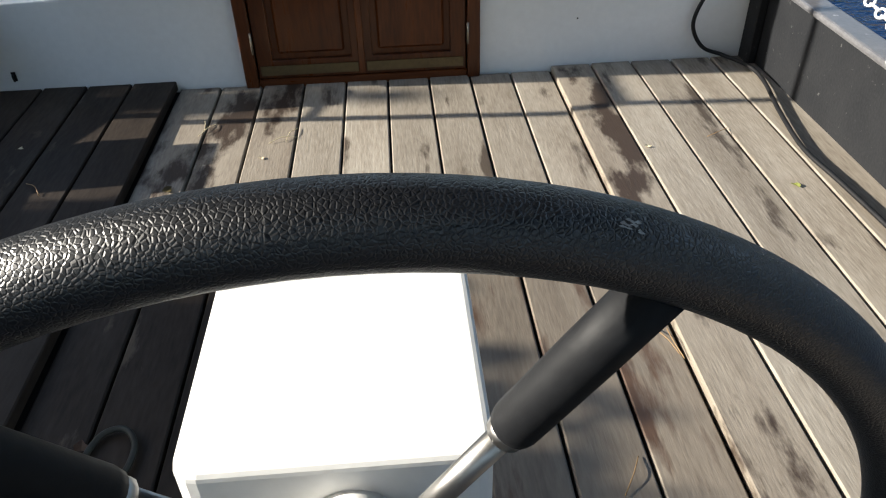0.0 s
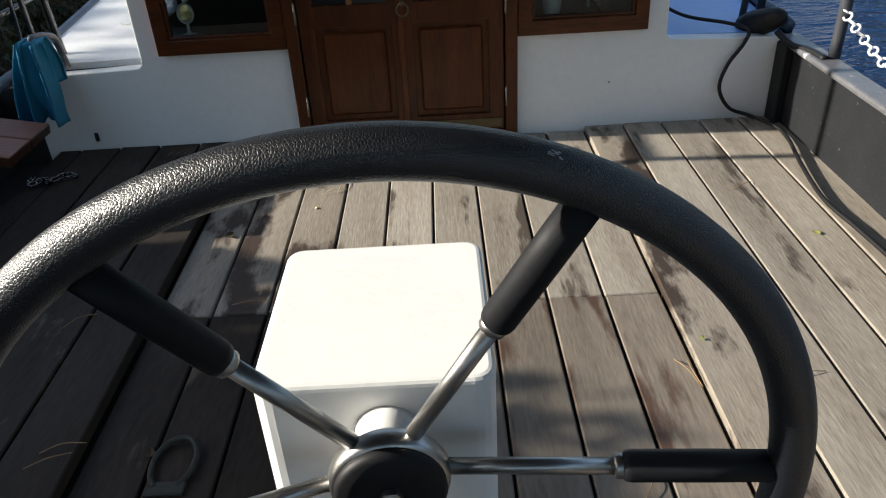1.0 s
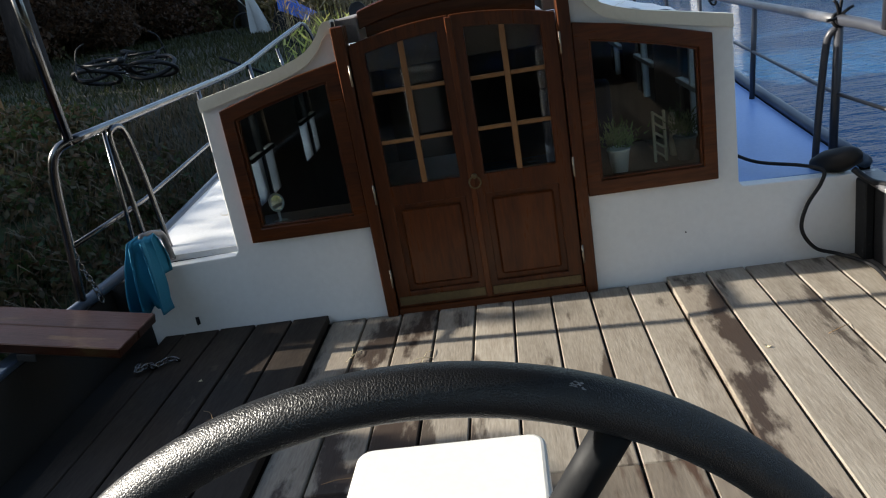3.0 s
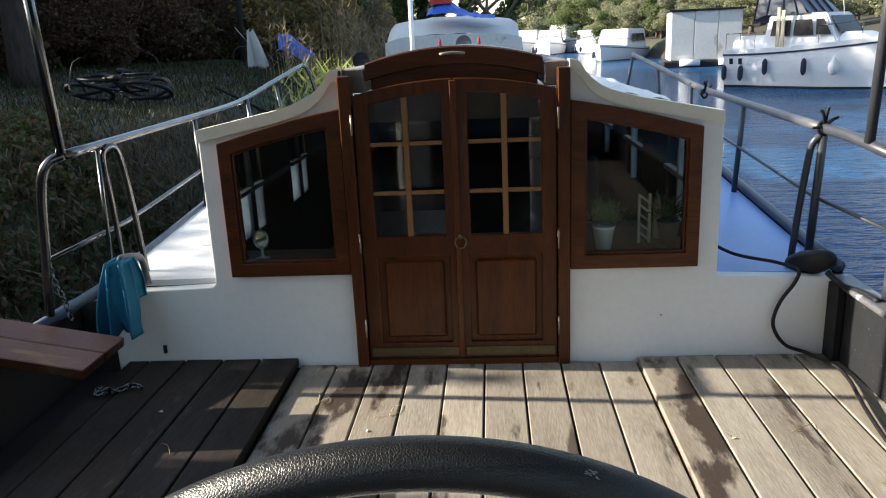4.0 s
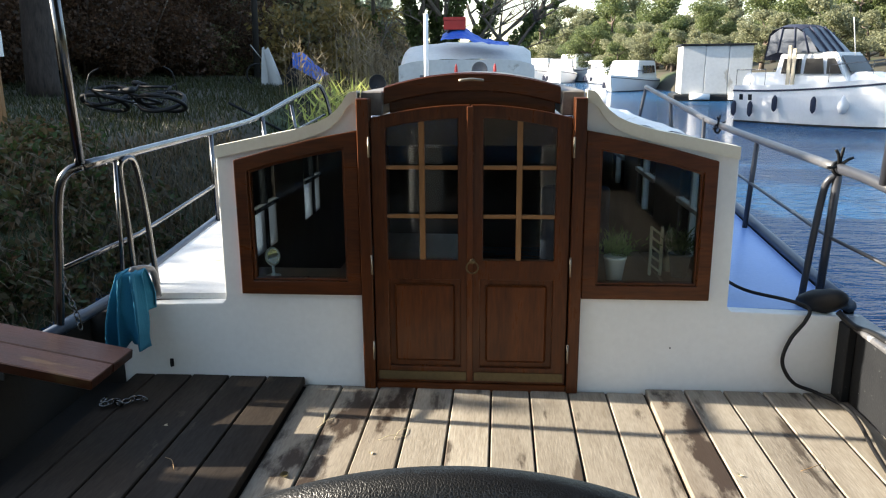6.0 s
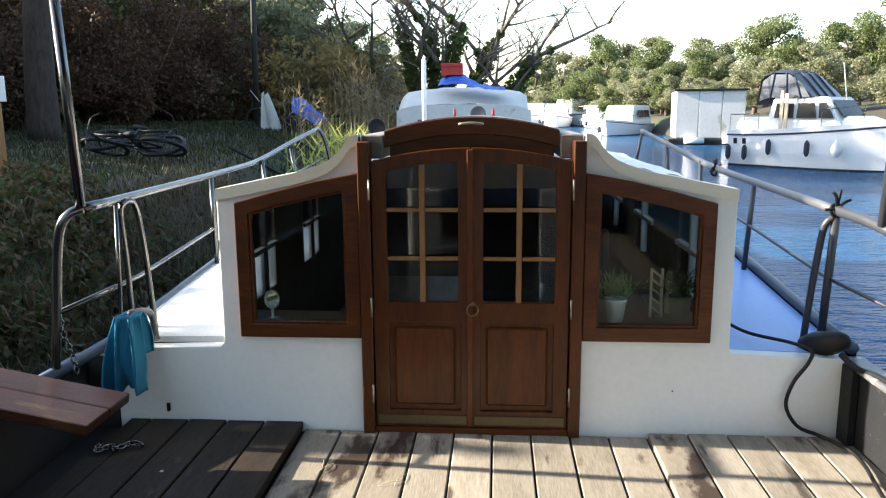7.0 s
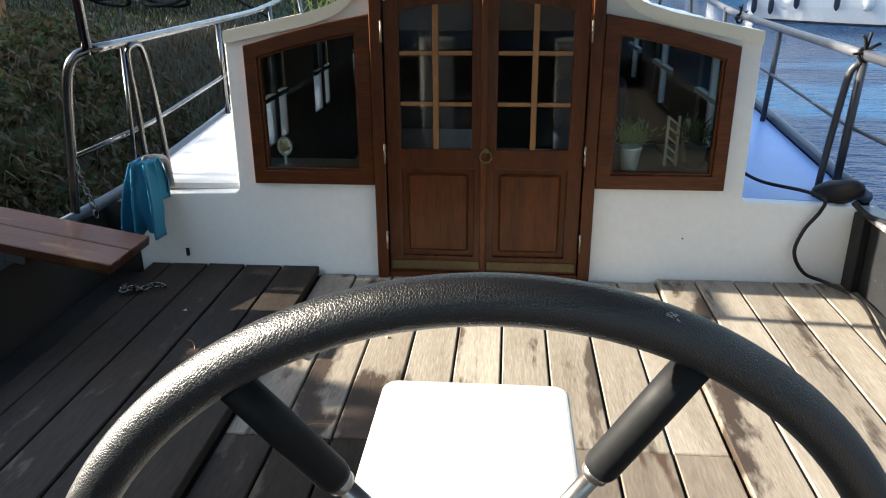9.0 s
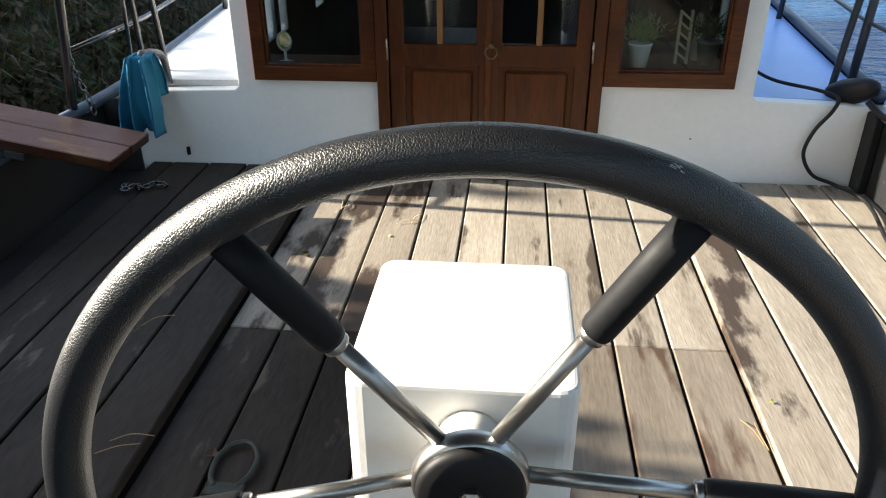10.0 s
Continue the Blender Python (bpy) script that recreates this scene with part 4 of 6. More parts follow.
far_post = put("rail_post", tube([(1.755, 1.50, 0.36), (1.755, 1.50, 1.0)], 0.02, STAINLESS, 10))
tagged(far_post, "stainless rail post on the bulwark", "post")

# ---- things inside the cabin windows ----
SHELF = surf("cabin_shelf_wood", (0.26, 0.17, 0.11), (0.14, 0.09, 0.06), 0.35, 5, 0.15, stretch=(3, 0.4, 3))
for s, lab in ((-1, "dark wooden shelf behind the window"), (1, "dark plank shelf with plants behind the window")):
    sh = thing("window_shelf", lab, "shelf", (s * 0.80, 3.67, 0.497), group="window shelves")
    if s > 0:
        for k in range(3):
            put("board", done(box((-0.285 + 0.19 * k, 0.002, -0.02), (-0.105 + 0.19 * k, 0.62, 0), 0.003), "board", SHELF), sh)
    else:
        put("board", done(box((-0.285, 0.002, -0.02), (0.24, 0.20, 0), 0.003), "board", SHELF), sh)
POT = surf("white_pot", (0.82, 0.82, 0.80), (0.74, 0.74, 0.72), 0.45, 12, 0.1)


def pot_plant(x, y, z, label, mt, pot_mat, size=1.0, seed=1):
    rnd = random.Random(seed)
    th = thing("pot_plant", label, "plant", (x, y, z))
    put("pot", mesh_of("pot", *lathe([(0.036 * size, 0), (0.050 * size, 0.10 * size), (0.054 * size, 0.102 * size), (0.054 * size, 0.112 * size), (0.046 * size, 0.112 * size), (0.044 * size, 0.09 * size)], 20), pot_mat, True), th)
    vs, fs = [], []
    for k in range(420):
        a, lean, ln = rnd.uniform(0, 6.283), rnd.uniform(0.05, 1.15), rnd.uniform(0.07, 0.17) * size
        base = Vector((rnd.uniform(-0.03, 0.03), rnd.uniform(-0.03, 0.03), 0.10 * size))
        stem = Vector((math.cos(a) * math.sin(lean), math.sin(a) * math.sin(lean), math.cos(lean)))
        p = base + stem * ln * rnd.uniform(0.3, 1)
        d = (stem + Vector((rnd.uniform(-1, 1), rnd.uniform(-1, 1), rnd.uniform(-0.3, 1)))).normalized() * 0.030 * size
        w = d.cross(Vector((rnd.random(), rnd.random(), rnd.random()))).normalized() * 0.0035
        b = len(vs)
        vs += [p - w, p + w, p + d]
        fs.append((b, b + 1, b + 2))
    put("foliage", mesh_of("foliage", vs, fs, mt), th)
    return th


PLANT_GREEN = leafy("window_plant", (0.22, 0.34, 0.13), (0.40, 0.48, 0.24))
pot_plant(0.672, 3.735, 0.498, "green feathery plant in a white pot on the shelf", PLANT_GREEN, POT, 1.0, 3)
pot_plant(0.985, 3.80, 0.498, "darker green plant in a grey pot on the shelf", LEAF_PINE, surf("grey_pot", (0.2, 0.2, 0.19), (0.14, 0.14, 0.13), 0.6, 9, 0.1), 1.0, 4)
stick = thing("carved_stand", "pale carved lattice stand on the shelf", "ornament", (0.875, 3.82, 0.497))
PALE_WOOD = surf("pale_wood", (0.55, 0.48, 0.36), (0.42, 0.36, 0.26), 0.6, 9, 0.2)
for x in (-0.025, 0.025):
    put("upright", done(box((x - 0.006, -0.01, 0), (x + 0.006, 0.01, 0.24), 0.002), "upright", PALE_WOOD), stick)
for k in range(5):
    bm = box((-0.032, -0.006, -0.005), (0.032, 0.006, 0.005), 0.001)
    bmesh.ops.transform(bm, matrix=pose(0, 0, 0.035 + 0.045 * k, 0, 38, 0), verts=bm.verts)
    put("slat", done(bm, "slat", PALE_WOOD), stick)
post_orn = put("carved_figure", mesh_of("carved_figure", *lathe([(0.02, 0), (0.024, 0.06), (0.016, 0.11), (0.022, 0.15), (0.018, 0.19), (0.008, 0.215)], 14), PALE_WOOD, True), at=(0.955, 3.90, 0.497))
tagged(post_orn, "pale turned wooden ornament on the shelf", "ornament")
vanity = thing("shaving_mirror", "round white table mirror on a small foot", "mirror", (-0.955, 3.705, 0.497))
put("foot", mesh_of("foot", *lathe([(0.034, 0), (0.034, 0.006), (0.012, 0.012), (0.007, 0.02), (0.007, 0.055)], 18), POT, True), vanity)
put("mirror_rim", mesh_of("mirror_rim", *ring(0.040, 0.006, 30, 8), POT, True), vanity, pose(0, 0, 0.098, 78, 0, 58))
MIRROR = surf("mirror_glass", (0.8, 0.8, 0.8), (0.78, 0.78, 0.78), 0.04, 3, 0, metal=1, rough_spread=0.01)
put("mirror_glass", mesh_of("mirror_glass", *lathe([(0.037, -0.002), (0.037, 0.002)], 28), MIRROR), vanity, pose(0, 0, 0.098, 78, 0, 58))
seat = thing("cabin_chair", "dark swivel chair inside the cabin", "chair", (0.62, 4.9, -0.55))
put("seat_pad", done(box((-0.24, -0.24, 0.42), (0.24, 0.24, 0.54), 0.04, 3), "seat_pad", NAVY, True), seat)
put("backrest", done(box((-0.22, 0.18, 0.56), (0.22, 0.27, 1.28), 0.04, 3), "backrest", NAVY, True), seat)
put("pedestal_leg", mesh_of("pedestal_leg", *lathe([(0.22, 0), (0.22, 0.02), (0.03, 0.05), (0.03, 0.42)], 16), CHROME, True), seat)
table = thing("cabin_table", "dark wooden table inside the cabin", "table", (-0.5, 5.3, -0.55))
put("tabletop", done(box((-0.4, -0.7, 0.72), (0.4, 0.7, 0.76), 0.008), "tabletop", SHELF), table)
for dx in (-0.35, 0.35):
    for dy in (-0.62, 0.62):
        put("leg", done(box((dx - 0.025, dy - 0.025, 0), (dx + 0.025, dy + 0.025, 0.72), 0.003), "leg", SHELF), table)

# ---- fittings on the roof ----
for x, y, z, r in ((-0.775, 5.9, 1.31, 0.062), (-0.03, 6.1, 1.40, 0.060)):
    lamp = thing("roof_spotlight", "round grey spotlight on the cabin roof", "spotlight", (x, y, roof_z(x) - 0.02), group="roof spotlights")
    h = z - roof_z(x) + 0.07
    put("stalk", tube([(0, 0, 0), (0, 0, h)], 0.012, STEEL_DARK), lamp)
    put("housing", mesh_of("housing", *lathe([(0.02, -0.08), (r * 0.8, -0.06), (r, -0.01), (r, 0.03), (r * 0.92, 0.034), (r * 0.85, 0.02)], 24), GREY_TUBE if x > -0.1 else STEEL_DARK, True), lamp, pose(0, 0, h, 80, 0, 0))
RED = surf("red_plastic", (0.5, 0.02, 0.015), (0.38, 0.015, 0.012), 0.4, 8, 0.05)
for x in (-0.205, 0.085):
    horn = put("red_marker", mesh_of("red_marker", *lathe([(0.018, 0), (0.016, 0.10), (0.010, 0.18), (0.003, 0.20)], 12), RED, True), at=(x, 6.05, 1.30))
    tagged(horn, "short red marker post on the cabin roof", "marker", group="roof markers")
flag = put("mast_pole", tube([(-1.02, 12.2, 0.8), (-1.02, 12.2, 2.27)], 0.035, BOAT_WHITE, 10))
tagged(flag, "short white mast on the fore deck", "mast")
sheet = put("folded_tarp", mesh_of("folded_tarp", *grid(lambda u, v: (0.55 + 0.5 * u, 4.1 + 2.6 * v, roof_z(0.55 + 0.5 * u) + 0.022 + 0.016 * math.sin(23 * u + 5 * v) * math.sin(7 * v + 3) + 0.012 * noise.noise(Vector((u * 6, v * 9, 0)))), [i / 20 for i in range(21)], [i / 36 for i in range(37)]), SIDE_DECK, True))
tagged(sheet, "crumpled white plastic sheet on the cabin roof", "tarpaulin")
fore = put("foredeck", mesh_of("foredeck", *grid(lambda y, u: (u * max(0.05, 1.75 - 0.055 * max(0, y - 6.5) ** 1.6), y, 0.45 + 0.09 * (y - 8.6) * 0.4), [8.6 + 0.4 * i for i in range(12)], [-1, -0.5, 0, 0.5, 1]), SIDE_DECK))
tagged(fore, "white painted fore deck", "deck", kind="structure")

# ---- canopy edge ----
fv, ff = grid(lambda x, k: (x, 3.285 - 0.16 * k, (2.00 - 0.03 * math.cos((x - 1.43) * 3)) * (1 - k) + 2.10 * k), [0.85 + 0.1 * i for i in range(10)], [0, 0.5, 1])
put("front_flap", mesh_of("front_flap", fv, ff, NAVY, True), canopy)
roll = smooth_line([(-1.70, 3.30, 2.10), (-1.2, 3.30, 2.075), (-0.65, 3.30, 2.050), (0, 3.30, 2.065), (0.90, 3.30, 2.035), (1.20, 3.30, 1.985), (1.43, 3.30, 1.962), (1.60, 3.30, 1.975), (1.74, 3.28, 2.02)], 8)
put("edge_roll", tube(roll, 0.030, CANVAS, 12), canopy)
for x in (1.05, 1.2, 1.35, 1.5):
    put("seam", tube([(x, 3.27, 2.02), (x - 0.12, 2.4, 2.085)], 0.007, CANVAS, 6), canopy)


# ---- plants and trees ----
PINE_BARK = surf("furrowed_pine_bark", (0.055, 0.038, 0.029), (0.010, 0.007, 0.006), 0.9, 6, 1.0, stretch=(2.4, 2.4, 0.55), fine=15)


def leaf_cloud(rnd, centres, count, size, flat=1.0):
    """Small four-cornered leaves strewn about the clump centres (x, y, z, radius)."""
    c = np.array([centres[rnd.randrange(len(centres))] for _ in range(count)])
    g = np.random.default_rng(rnd.randrange(10 ** 6))
    d = g.normal(size=(count, 3))
    d /= np.linalg.norm(d, axis=1)[:, None]
    p = c[:, :3] + d * (c[:, 3] * g.uniform(0.35, 1.0, count) ** 0.5)[:, None] * np.array([1, 1, flat])
    a, b = g.normal(size=(count, 3)), g.normal(size=(count, 3))
    a /= np.linalg.norm(a, axis=1)[:, None]
    b -= a * (a * b).sum(1)[:, None]
    b /= np.linalg.norm(b, axis=1)[:, None]
    s = (size * g.uniform(0.6, 1.3, count))[:, None]
    v = np.stack([p - a * s, p - b * s * 0.55, p + a * s, p + b * s * 0.55], 1).reshape(-1, 3)
    f = np.arange(count * 4).reshape(-1, 4)
    return v.tolist(), f.tolist()


def tree(name, label, height, spread, mt, seed, leaves=2600, size=0.16, trunk=0.18, base=0.3, clumps=22, flat=0.8, bare=0.0, limbs=9):
    """A tapered trunk with forking limbs and a loose crown of leaf clumps."""
    rnd = random.Random(seed)
    th = thing(name, label, "tree")
    wood, centres = [], []
    lean = Vector((rnd.uniform(-0.12, 0.12), rnd.uniform(-0.12, 0.12), 1))
    spine = [lean * (height * 0.82 * k / 6) + Vector((rnd.uniform(-0.05, 0.05), rnd.uniform(-0.05, 0.05), 0)) * k for k in range(7)]
    spine[0].z = -0.3
    wood.append(tube_data(spine, [trunk * (1 - 0.13 * k) for k in range(7)], 8))
    for k in range(limbs):
        t = base + (1 - base) * (k + 0.5) / limbs
        start = spine[min(5, int(t * 6))]
        a = 2.4 * k + rnd.uniform(-0.4, 0.4)
        reach = spread * rnd.uniform(0.55, 1.0) * (1.1 - 0.55 * t)
        tip = start + Vector((math.cos(a) * reach, math.sin(a) * reach, height * rnd.uniform(0.08, 0.24)))
        bend = (start + tip) / 2 + Vector((0, 0, -0.05 * height))
        wood.append(tube_data(smooth_line([start, bend, tip], 4), [trunk * 0.42 * (1 - 0.1 * q) for q in range(9)], 6))
        for q in range(max(1, clumps // limbs)):
            w = rnd.uniform(0.55, 1.05)
            p = start.lerp(tip, w)
            centres.append((p.x + rnd.uniform(-0.3, 0.3) * reach, p.y + rnd.uniform(-0.3, 0.3) * reach, p.z + rnd.uniform(-0.03, 0.10) * height, spread * rnd.uniform(0.20, 0.38) * (0.75 if clumps > 60 else 1.0)))
    put("trunk", joined(wood, BARK, "trunk"), th)
    put("crown", mesh_of("crown", *leaf_cloud(rnd, centres, leaves, size, flat), mt), th)
    return th


def bush(name, label, height, spread, mt, seed, leaves=1500, size=0.10):
    rnd = random.Random(seed)
    th = thing(name, label, "shrub")
    wood, centres = [], []
    for k in range(8):
        a, r = rnd.uniform(0, 6.283), spread * rnd.uniform(0.2, 0.8)
        tip = Vector((r * math.cos(a), r * math.sin(a), height * rnd.uniform(0.45, 0.85)))
        wood.append(tube_data([Vector((0, 0, -0.2)), tip * 0.5 + Vector((0, 0, 0.1)), tip], [0.03, 0.02, 0.008], 5))
        centres.append((*tip, spread * rnd.uniform(0.3, 0.55)))
        centres.append((tip.x * 1.1, tip.y * 1.1, tip.z * 0.4, spread * rnd.uniform(0.25, 0.45)))
    put("stem", joined(wood, BARK, "stem"), th)
    put("foliage", mesh_of("foliage", *leaf_cloud(rnd, centres, leaves, size, 0.85), mt), th)
    return th


def plant_out(kinds, spots, rnd, lo=0.8, hi=1.25):
    """Copies of the kinds, one at each spot; the first of each stands where it falls too."""
    used = set()
    for i, (x, y) in enumerate(spots):
        ob = kinds[i % len(kinds)]
        k = rnd.uniform(lo, hi)
        m = pose(x, y, ground_height(x, y) - 0.08, 0, 0, rnd.uniform(0, 360)) @ Matrix.Diagonal((k, k, k * rnd.uniform(0.9, 1.1), 1))
        if ob.name in used:
            copy_thing(ob, m)
        else:
            ob.matrix_basis = m
            used.add(ob.name)


rnd = random.Random(5)
oak_kinds = [tree("holm_oak", "dark holm oak on the bank", 5.2, 2.3, LEAF_OAK, 11, 8000, 0.085, clumps=36),
             tree("holm_oak", "dark holm oak on the bank", 4.6, 2.0, LEAF_OAK, 12, 7500, 0.085, clumps=36),
             tree("brown_oak", "rusty leaved oak on the bank", 4.0, 2.0, LEAF_RUST, 13, 7500, 0.08, clumps=36)]
spots = [(-13.5 - 1.2 * (i % 3) - rnd.uniform(0, 2.0) + 0.02 * i, 15.4 + 1.8 * i + rnd.uniform(-0.8, 0.8)) for i in range(13)]
spots += [(-19 - rnd.uniform(0, 5), 16 + 2.4 * i) for i in range(14)]
plant_out(oak_kinds, spots, rnd, 1.0, 1.4)
# The first five oaks are unseen, added to keep sun off the near bank.
for i, (x, y, k) in enumerate([(-12.2, 6.9, 0.98), (-12.6, 8.8, 1.0), (-13.2, 10.6, 0.9), (-12.4, 12.6, 0.62), (-16.0, 9.0, 1.1)] + [(-7.0 + 0.1 * j - rnd.uniform(0, 1.5), 52 + 4 * j, rnd.uniform(0.5, 0.7)) for j in range(10)]):
    copy_thing(oak_kinds[i % 3], pose(x, y, ground_height(x, y) - 0.08, 0, 0, 77 * i) @ Matrix.Diagonal((k, k, k, 1)))
scrub_kinds = [bush("scrub", "dense dark scrub under the oaks", 1.9, 1.4, LEAF_OAK, 21, 2200, 0.075),
               bush("scrub", "rusty brown scrub under the oaks", 1.7, 1.4, LEAF_RUST, 22, 2000, 0.075),
               bush("scrub", "brown scrub under the oaks", 1.6, 1.3, LEAF_RUST, 23, 2000, 0.075)]
spots = [(-11.0 - rnd.uniform(0, 2.5), 8 + 0.95 * i) for i in range(26)] + [(-8.8 + 0.12 * i - rnd.uniform(0, 1.4), 25 + 1.3 * i) for i in range(22)] + [(-14 - rnd.uniform(0, 4), 7 + 1.3 * i) for i in range(18)]
plant_out(scrub_kinds, spots, rnd, 0.8, 1.3)
rusty = bush("rusty_shrub", "tall rusty brown shrub below the oaks", 3.7, 1.9, LEAF_RUST, 26, 9000, 0.06)
for i, (x, y, k) in enumerate([(-11.6, 18.5, 0.95), (-11.2, 20.6, 1.0), (-10.7, 22.6, 1.08), (-9.9, 24.4, 1.0), (-9.2, 26.4, 0.95), (-8.7, 28.6, 0.9), (-12.4, 21.8, 1.1), (-10.9, 26.2, 1.15)]):
    m = pose(x, y, ground_height(x, y) - 0.08, 0, 0, 71 * i) @ Matrix.Diagonal((k, k, k, 1))
    if i:
        copy_thing(rusty, m)
    else:
        rusty.matrix_basis = m
# Unseen bush row, added and sized to throw shade across the deck.
shade_hedge = bush("bramble", "unseen low bush added on the bank to shade the deck", 1.15, 0.75, LEAF_OAK, 24, 5200, 0.055)
for i in range(12):
    x, y = -5.2 - 0.2 * (i % 2), -3.6 + 0.62 * i
    k = (1.20 + 0.03 * (i % 3), 1.32, 1.24, 0.94, 0.68)[max(0, i - 7)]
    m = pose(x, y, ground_height(x, y) - 0.08, 0, 0, 67 * i) @ Matrix.Diagonal((min(k, 1.1), min(k, 1.1), k, 1))
    if i:
        copy_thing(shade_hedge, m)
    else:
        shade_hedge.matrix_basis = m
gold_kinds = [bush("golden_shrub", "golden autumn shrub along the bank", 2.6, 1.5, LEAF_GOLD, 31, 1800, 0.09), bush("golden_shrub", "yellow brown shrub along the bank", 2.2, 1.3, PALE_REED, 32, 1600, 0.08)]
plant_out(gold_kinds, [(-5.4, 27), (-4.6, 29.5), (-5.8, 31), (-3.9, 33), (-4.8, 35), (-3.4, 37), (-6.6, 26), (-3.2, 42), (-2.8, 47), (-3.0, 53)], rnd)
grey_kinds = [tree("grey_oak", "sunlit grey green oak across the canal", 7.5, 3.6, LEAF_GREY, 41, 15000, 0.12, 0.3, 0.12, 90),
              tree("grey_oak", "sunlit grey green oak across the canal", 6.6, 3.4, LEAF_GREY, 42, 15000, 0.12, 0.3, 0.12, 90),
              tree("green_oak", "sunlit green oak across the canal", 7.2, 3.5, LEAF_PINE, 43, 15000, 0.12, 0.3, 0.12, 90)]
spots = [(19.0 + 3 * (i % 3) + rnd.uniform(-1.5, 1.5) - 0.05 * i, 24 + 3.6 * i) for i in range(30)] + [(15 + rnd.uniform(-2, 3) - 0.09 * i, 66 + 4.0 * i) for i in range(20)] + [(9 - 0.9 * i, 140 + rnd.uniform(0, 8)) for i in range(6)] + [(28 + rnd.uniform(-2, 6), 26 + 5 * i) for i in range(16)] + [(14 + 1.5 * i, 96 + rnd.uniform(-6, 6)) for i in range(8)]
plant_out(grey_kinds, spots, rnd, 0.62, 0.95)
for i in range(9):
    x, y, k = -10.2 + 0.28 * i - 1.6 * (i % 2), 30 + 1.9 * i, 1.22 - 0.035 * i + 0.06 * (i % 3)
    copy_thing(grey_kinds[i % 2], pose(x, y, ground_height(x, y) - 0.1, 0, 0, 63 * i) @ Matrix.Diagonal((k, k, k, 1)))
pine_kinds = [tree("umbrella_pine", "broad umbrella pine across the canal", 10.5, 5.0, LEAF_PINE, 51, 13000, 0.14, 0.35, 0.42, 40, 0.55), tree("umbrella_pine", "bright green pine across the canal", 9.0, 4.0, LEAF_PINE, 52, 12000, 0.13, 0.32, 0.22, 40, 0.8)]
for i, (x, y, k) in enumerate([(7.5, 133, 1.8), (9.5, 130, 2.1), (12, 134, 2.2), (15, 131, 2.1), (18, 135, 2.2), (21, 132, 2.1), (25, 134, 2.2), (16, 84, 1.3), (19, 90, 1.4), (22, 84, 1.35), (25, 92, 1.5), (17, 100, 1.5), (14.5, 108, 1.6), (28, 80, 1.3)]):
    copy_thing(grey_kinds[i % 2 if i % 4 else 2], pose(x, y, ground_height(x, y) - 0.1, 0, 0, 50 * i) @ Matrix.Diagonal((k, k, k, 1)))
plant_out(pine_kinds, [(22.5, 66), (17.5, 88), (20.5, 78), (24.5, 52), (30, 60), (12, 104), (27, 44), (19, 96)], rnd, 0.66, 0.92)
copy_thing(pine_kinds[0], pose(12.4, 104, ground_height(12.4, 104), 0, 0, 30) @ Matrix.Diagonal((1.25, 1.25, 1.0, 1)))
# Oaks outside the view, added to darken what the door panes reflect.
back_spots = [(17 + rnd.uniform(0, 4), -34 + 3.4 * i) for i in range(17)] + [(-14 + 3.6 * i, -38 - rnd.uniform(0, 4)) for i in range(9)] + [(-9 - rnd.uniform(0, 3), -16 + 3.2 * i) for i in range(3)]
plant_out([tree("stern_oak", "unseen holm oak added behind the stern for dark reflections", 7.5, 3.2, LEAF_OAK, 61, 3000, 0.2, 0.25, 0.1, 34)], back_spots, rnd)


def ivy_tree(x, y):
    """A bare spreading tree with ivy up its stems."""
    rnd = random.Random(8)
    th = thing("ivy_tree", "bare spreading tree with ivy round its stems", "tree", (x, y, ground_height(x, y) - 0.1))
    wood, ivy = [], []
    forks = (5, 4, 4, 2)

    def grow(p, way, length, r, level):
        pts = [p]
        for k in range(6):
            way = (way + Vector((rnd.uniform(-1, 1), rnd.uniform(-1, 1), rnd.uniform(-0.5, 0.7))) * 0.13).normalized()
            pts.append(pts[-1] + way * length / 6)
        wood.append(tube_data(pts, [r * (1 - 0.12 * k) for k in range(7)], 7 if level < 2 else 4))
        if level < 1:
            for a, b in zip(pts[:6], pts[1:]):
                ivy.extend((*(a.lerp(b, w)), 0.36 * rnd.uniform(0.7, 1.2)) for w in (0, 0.33, 0.66))
        elif level == 1:
            ivy.extend((*a, 0.16) for a in pts[:2])
        if level < 4:
            for k in range(forks[level]):
                at = pts[rnd.randrange(2, 7)]
                side = Vector((rnd.uniform(-1, 1), rnd.uniform(-1, 1), rnd.uniform(-0.15, 0.5))).normalized()
                grow(at, (way * 0.6 + side * 0.9).normalized(), length * rnd.uniform(0.46, 0.68), r * 0.46, level + 1)

    for tilt, depth in ((-0.74, 0.2), (-0.42, -0.2), (-0.14, 0.1), (0.12, -0.15), (0.42, 0.2), (0.76, 0.0)):
        grow(Vector((0.35 * tilt, 0.2 * depth, 0.8)), Vector((tilt, depth, 1)).normalized(), rnd.uniform(5.4, 6.4), 0.22, 0)
    wood.append(tube_data([(0, 0, -0.3), (0, 0, 0.3), (0.0, 0, 1.1)], [0.55, 0.42, 0.38], 10))
    ivy += [(0, 0, 0.3 + 0.15 * k, 0.5) for k in range(8)]
    put("trunk", joined(wood, PALE_BARK, "trunk"), th)
    put("ivy", mesh_of("ivy", *leaf_cloud(rnd, ivy, 40000, 0.085), LEAF_IVY), th, label="dark green ivy leaves")
    return th


ivy_tree(-2.0, 30.5)
pine = thing("pine_tree", "tall straight pine with rough bark on the bank", "tree", (-9.6, 16, ground_height(-9.6, 16) - 0.1))
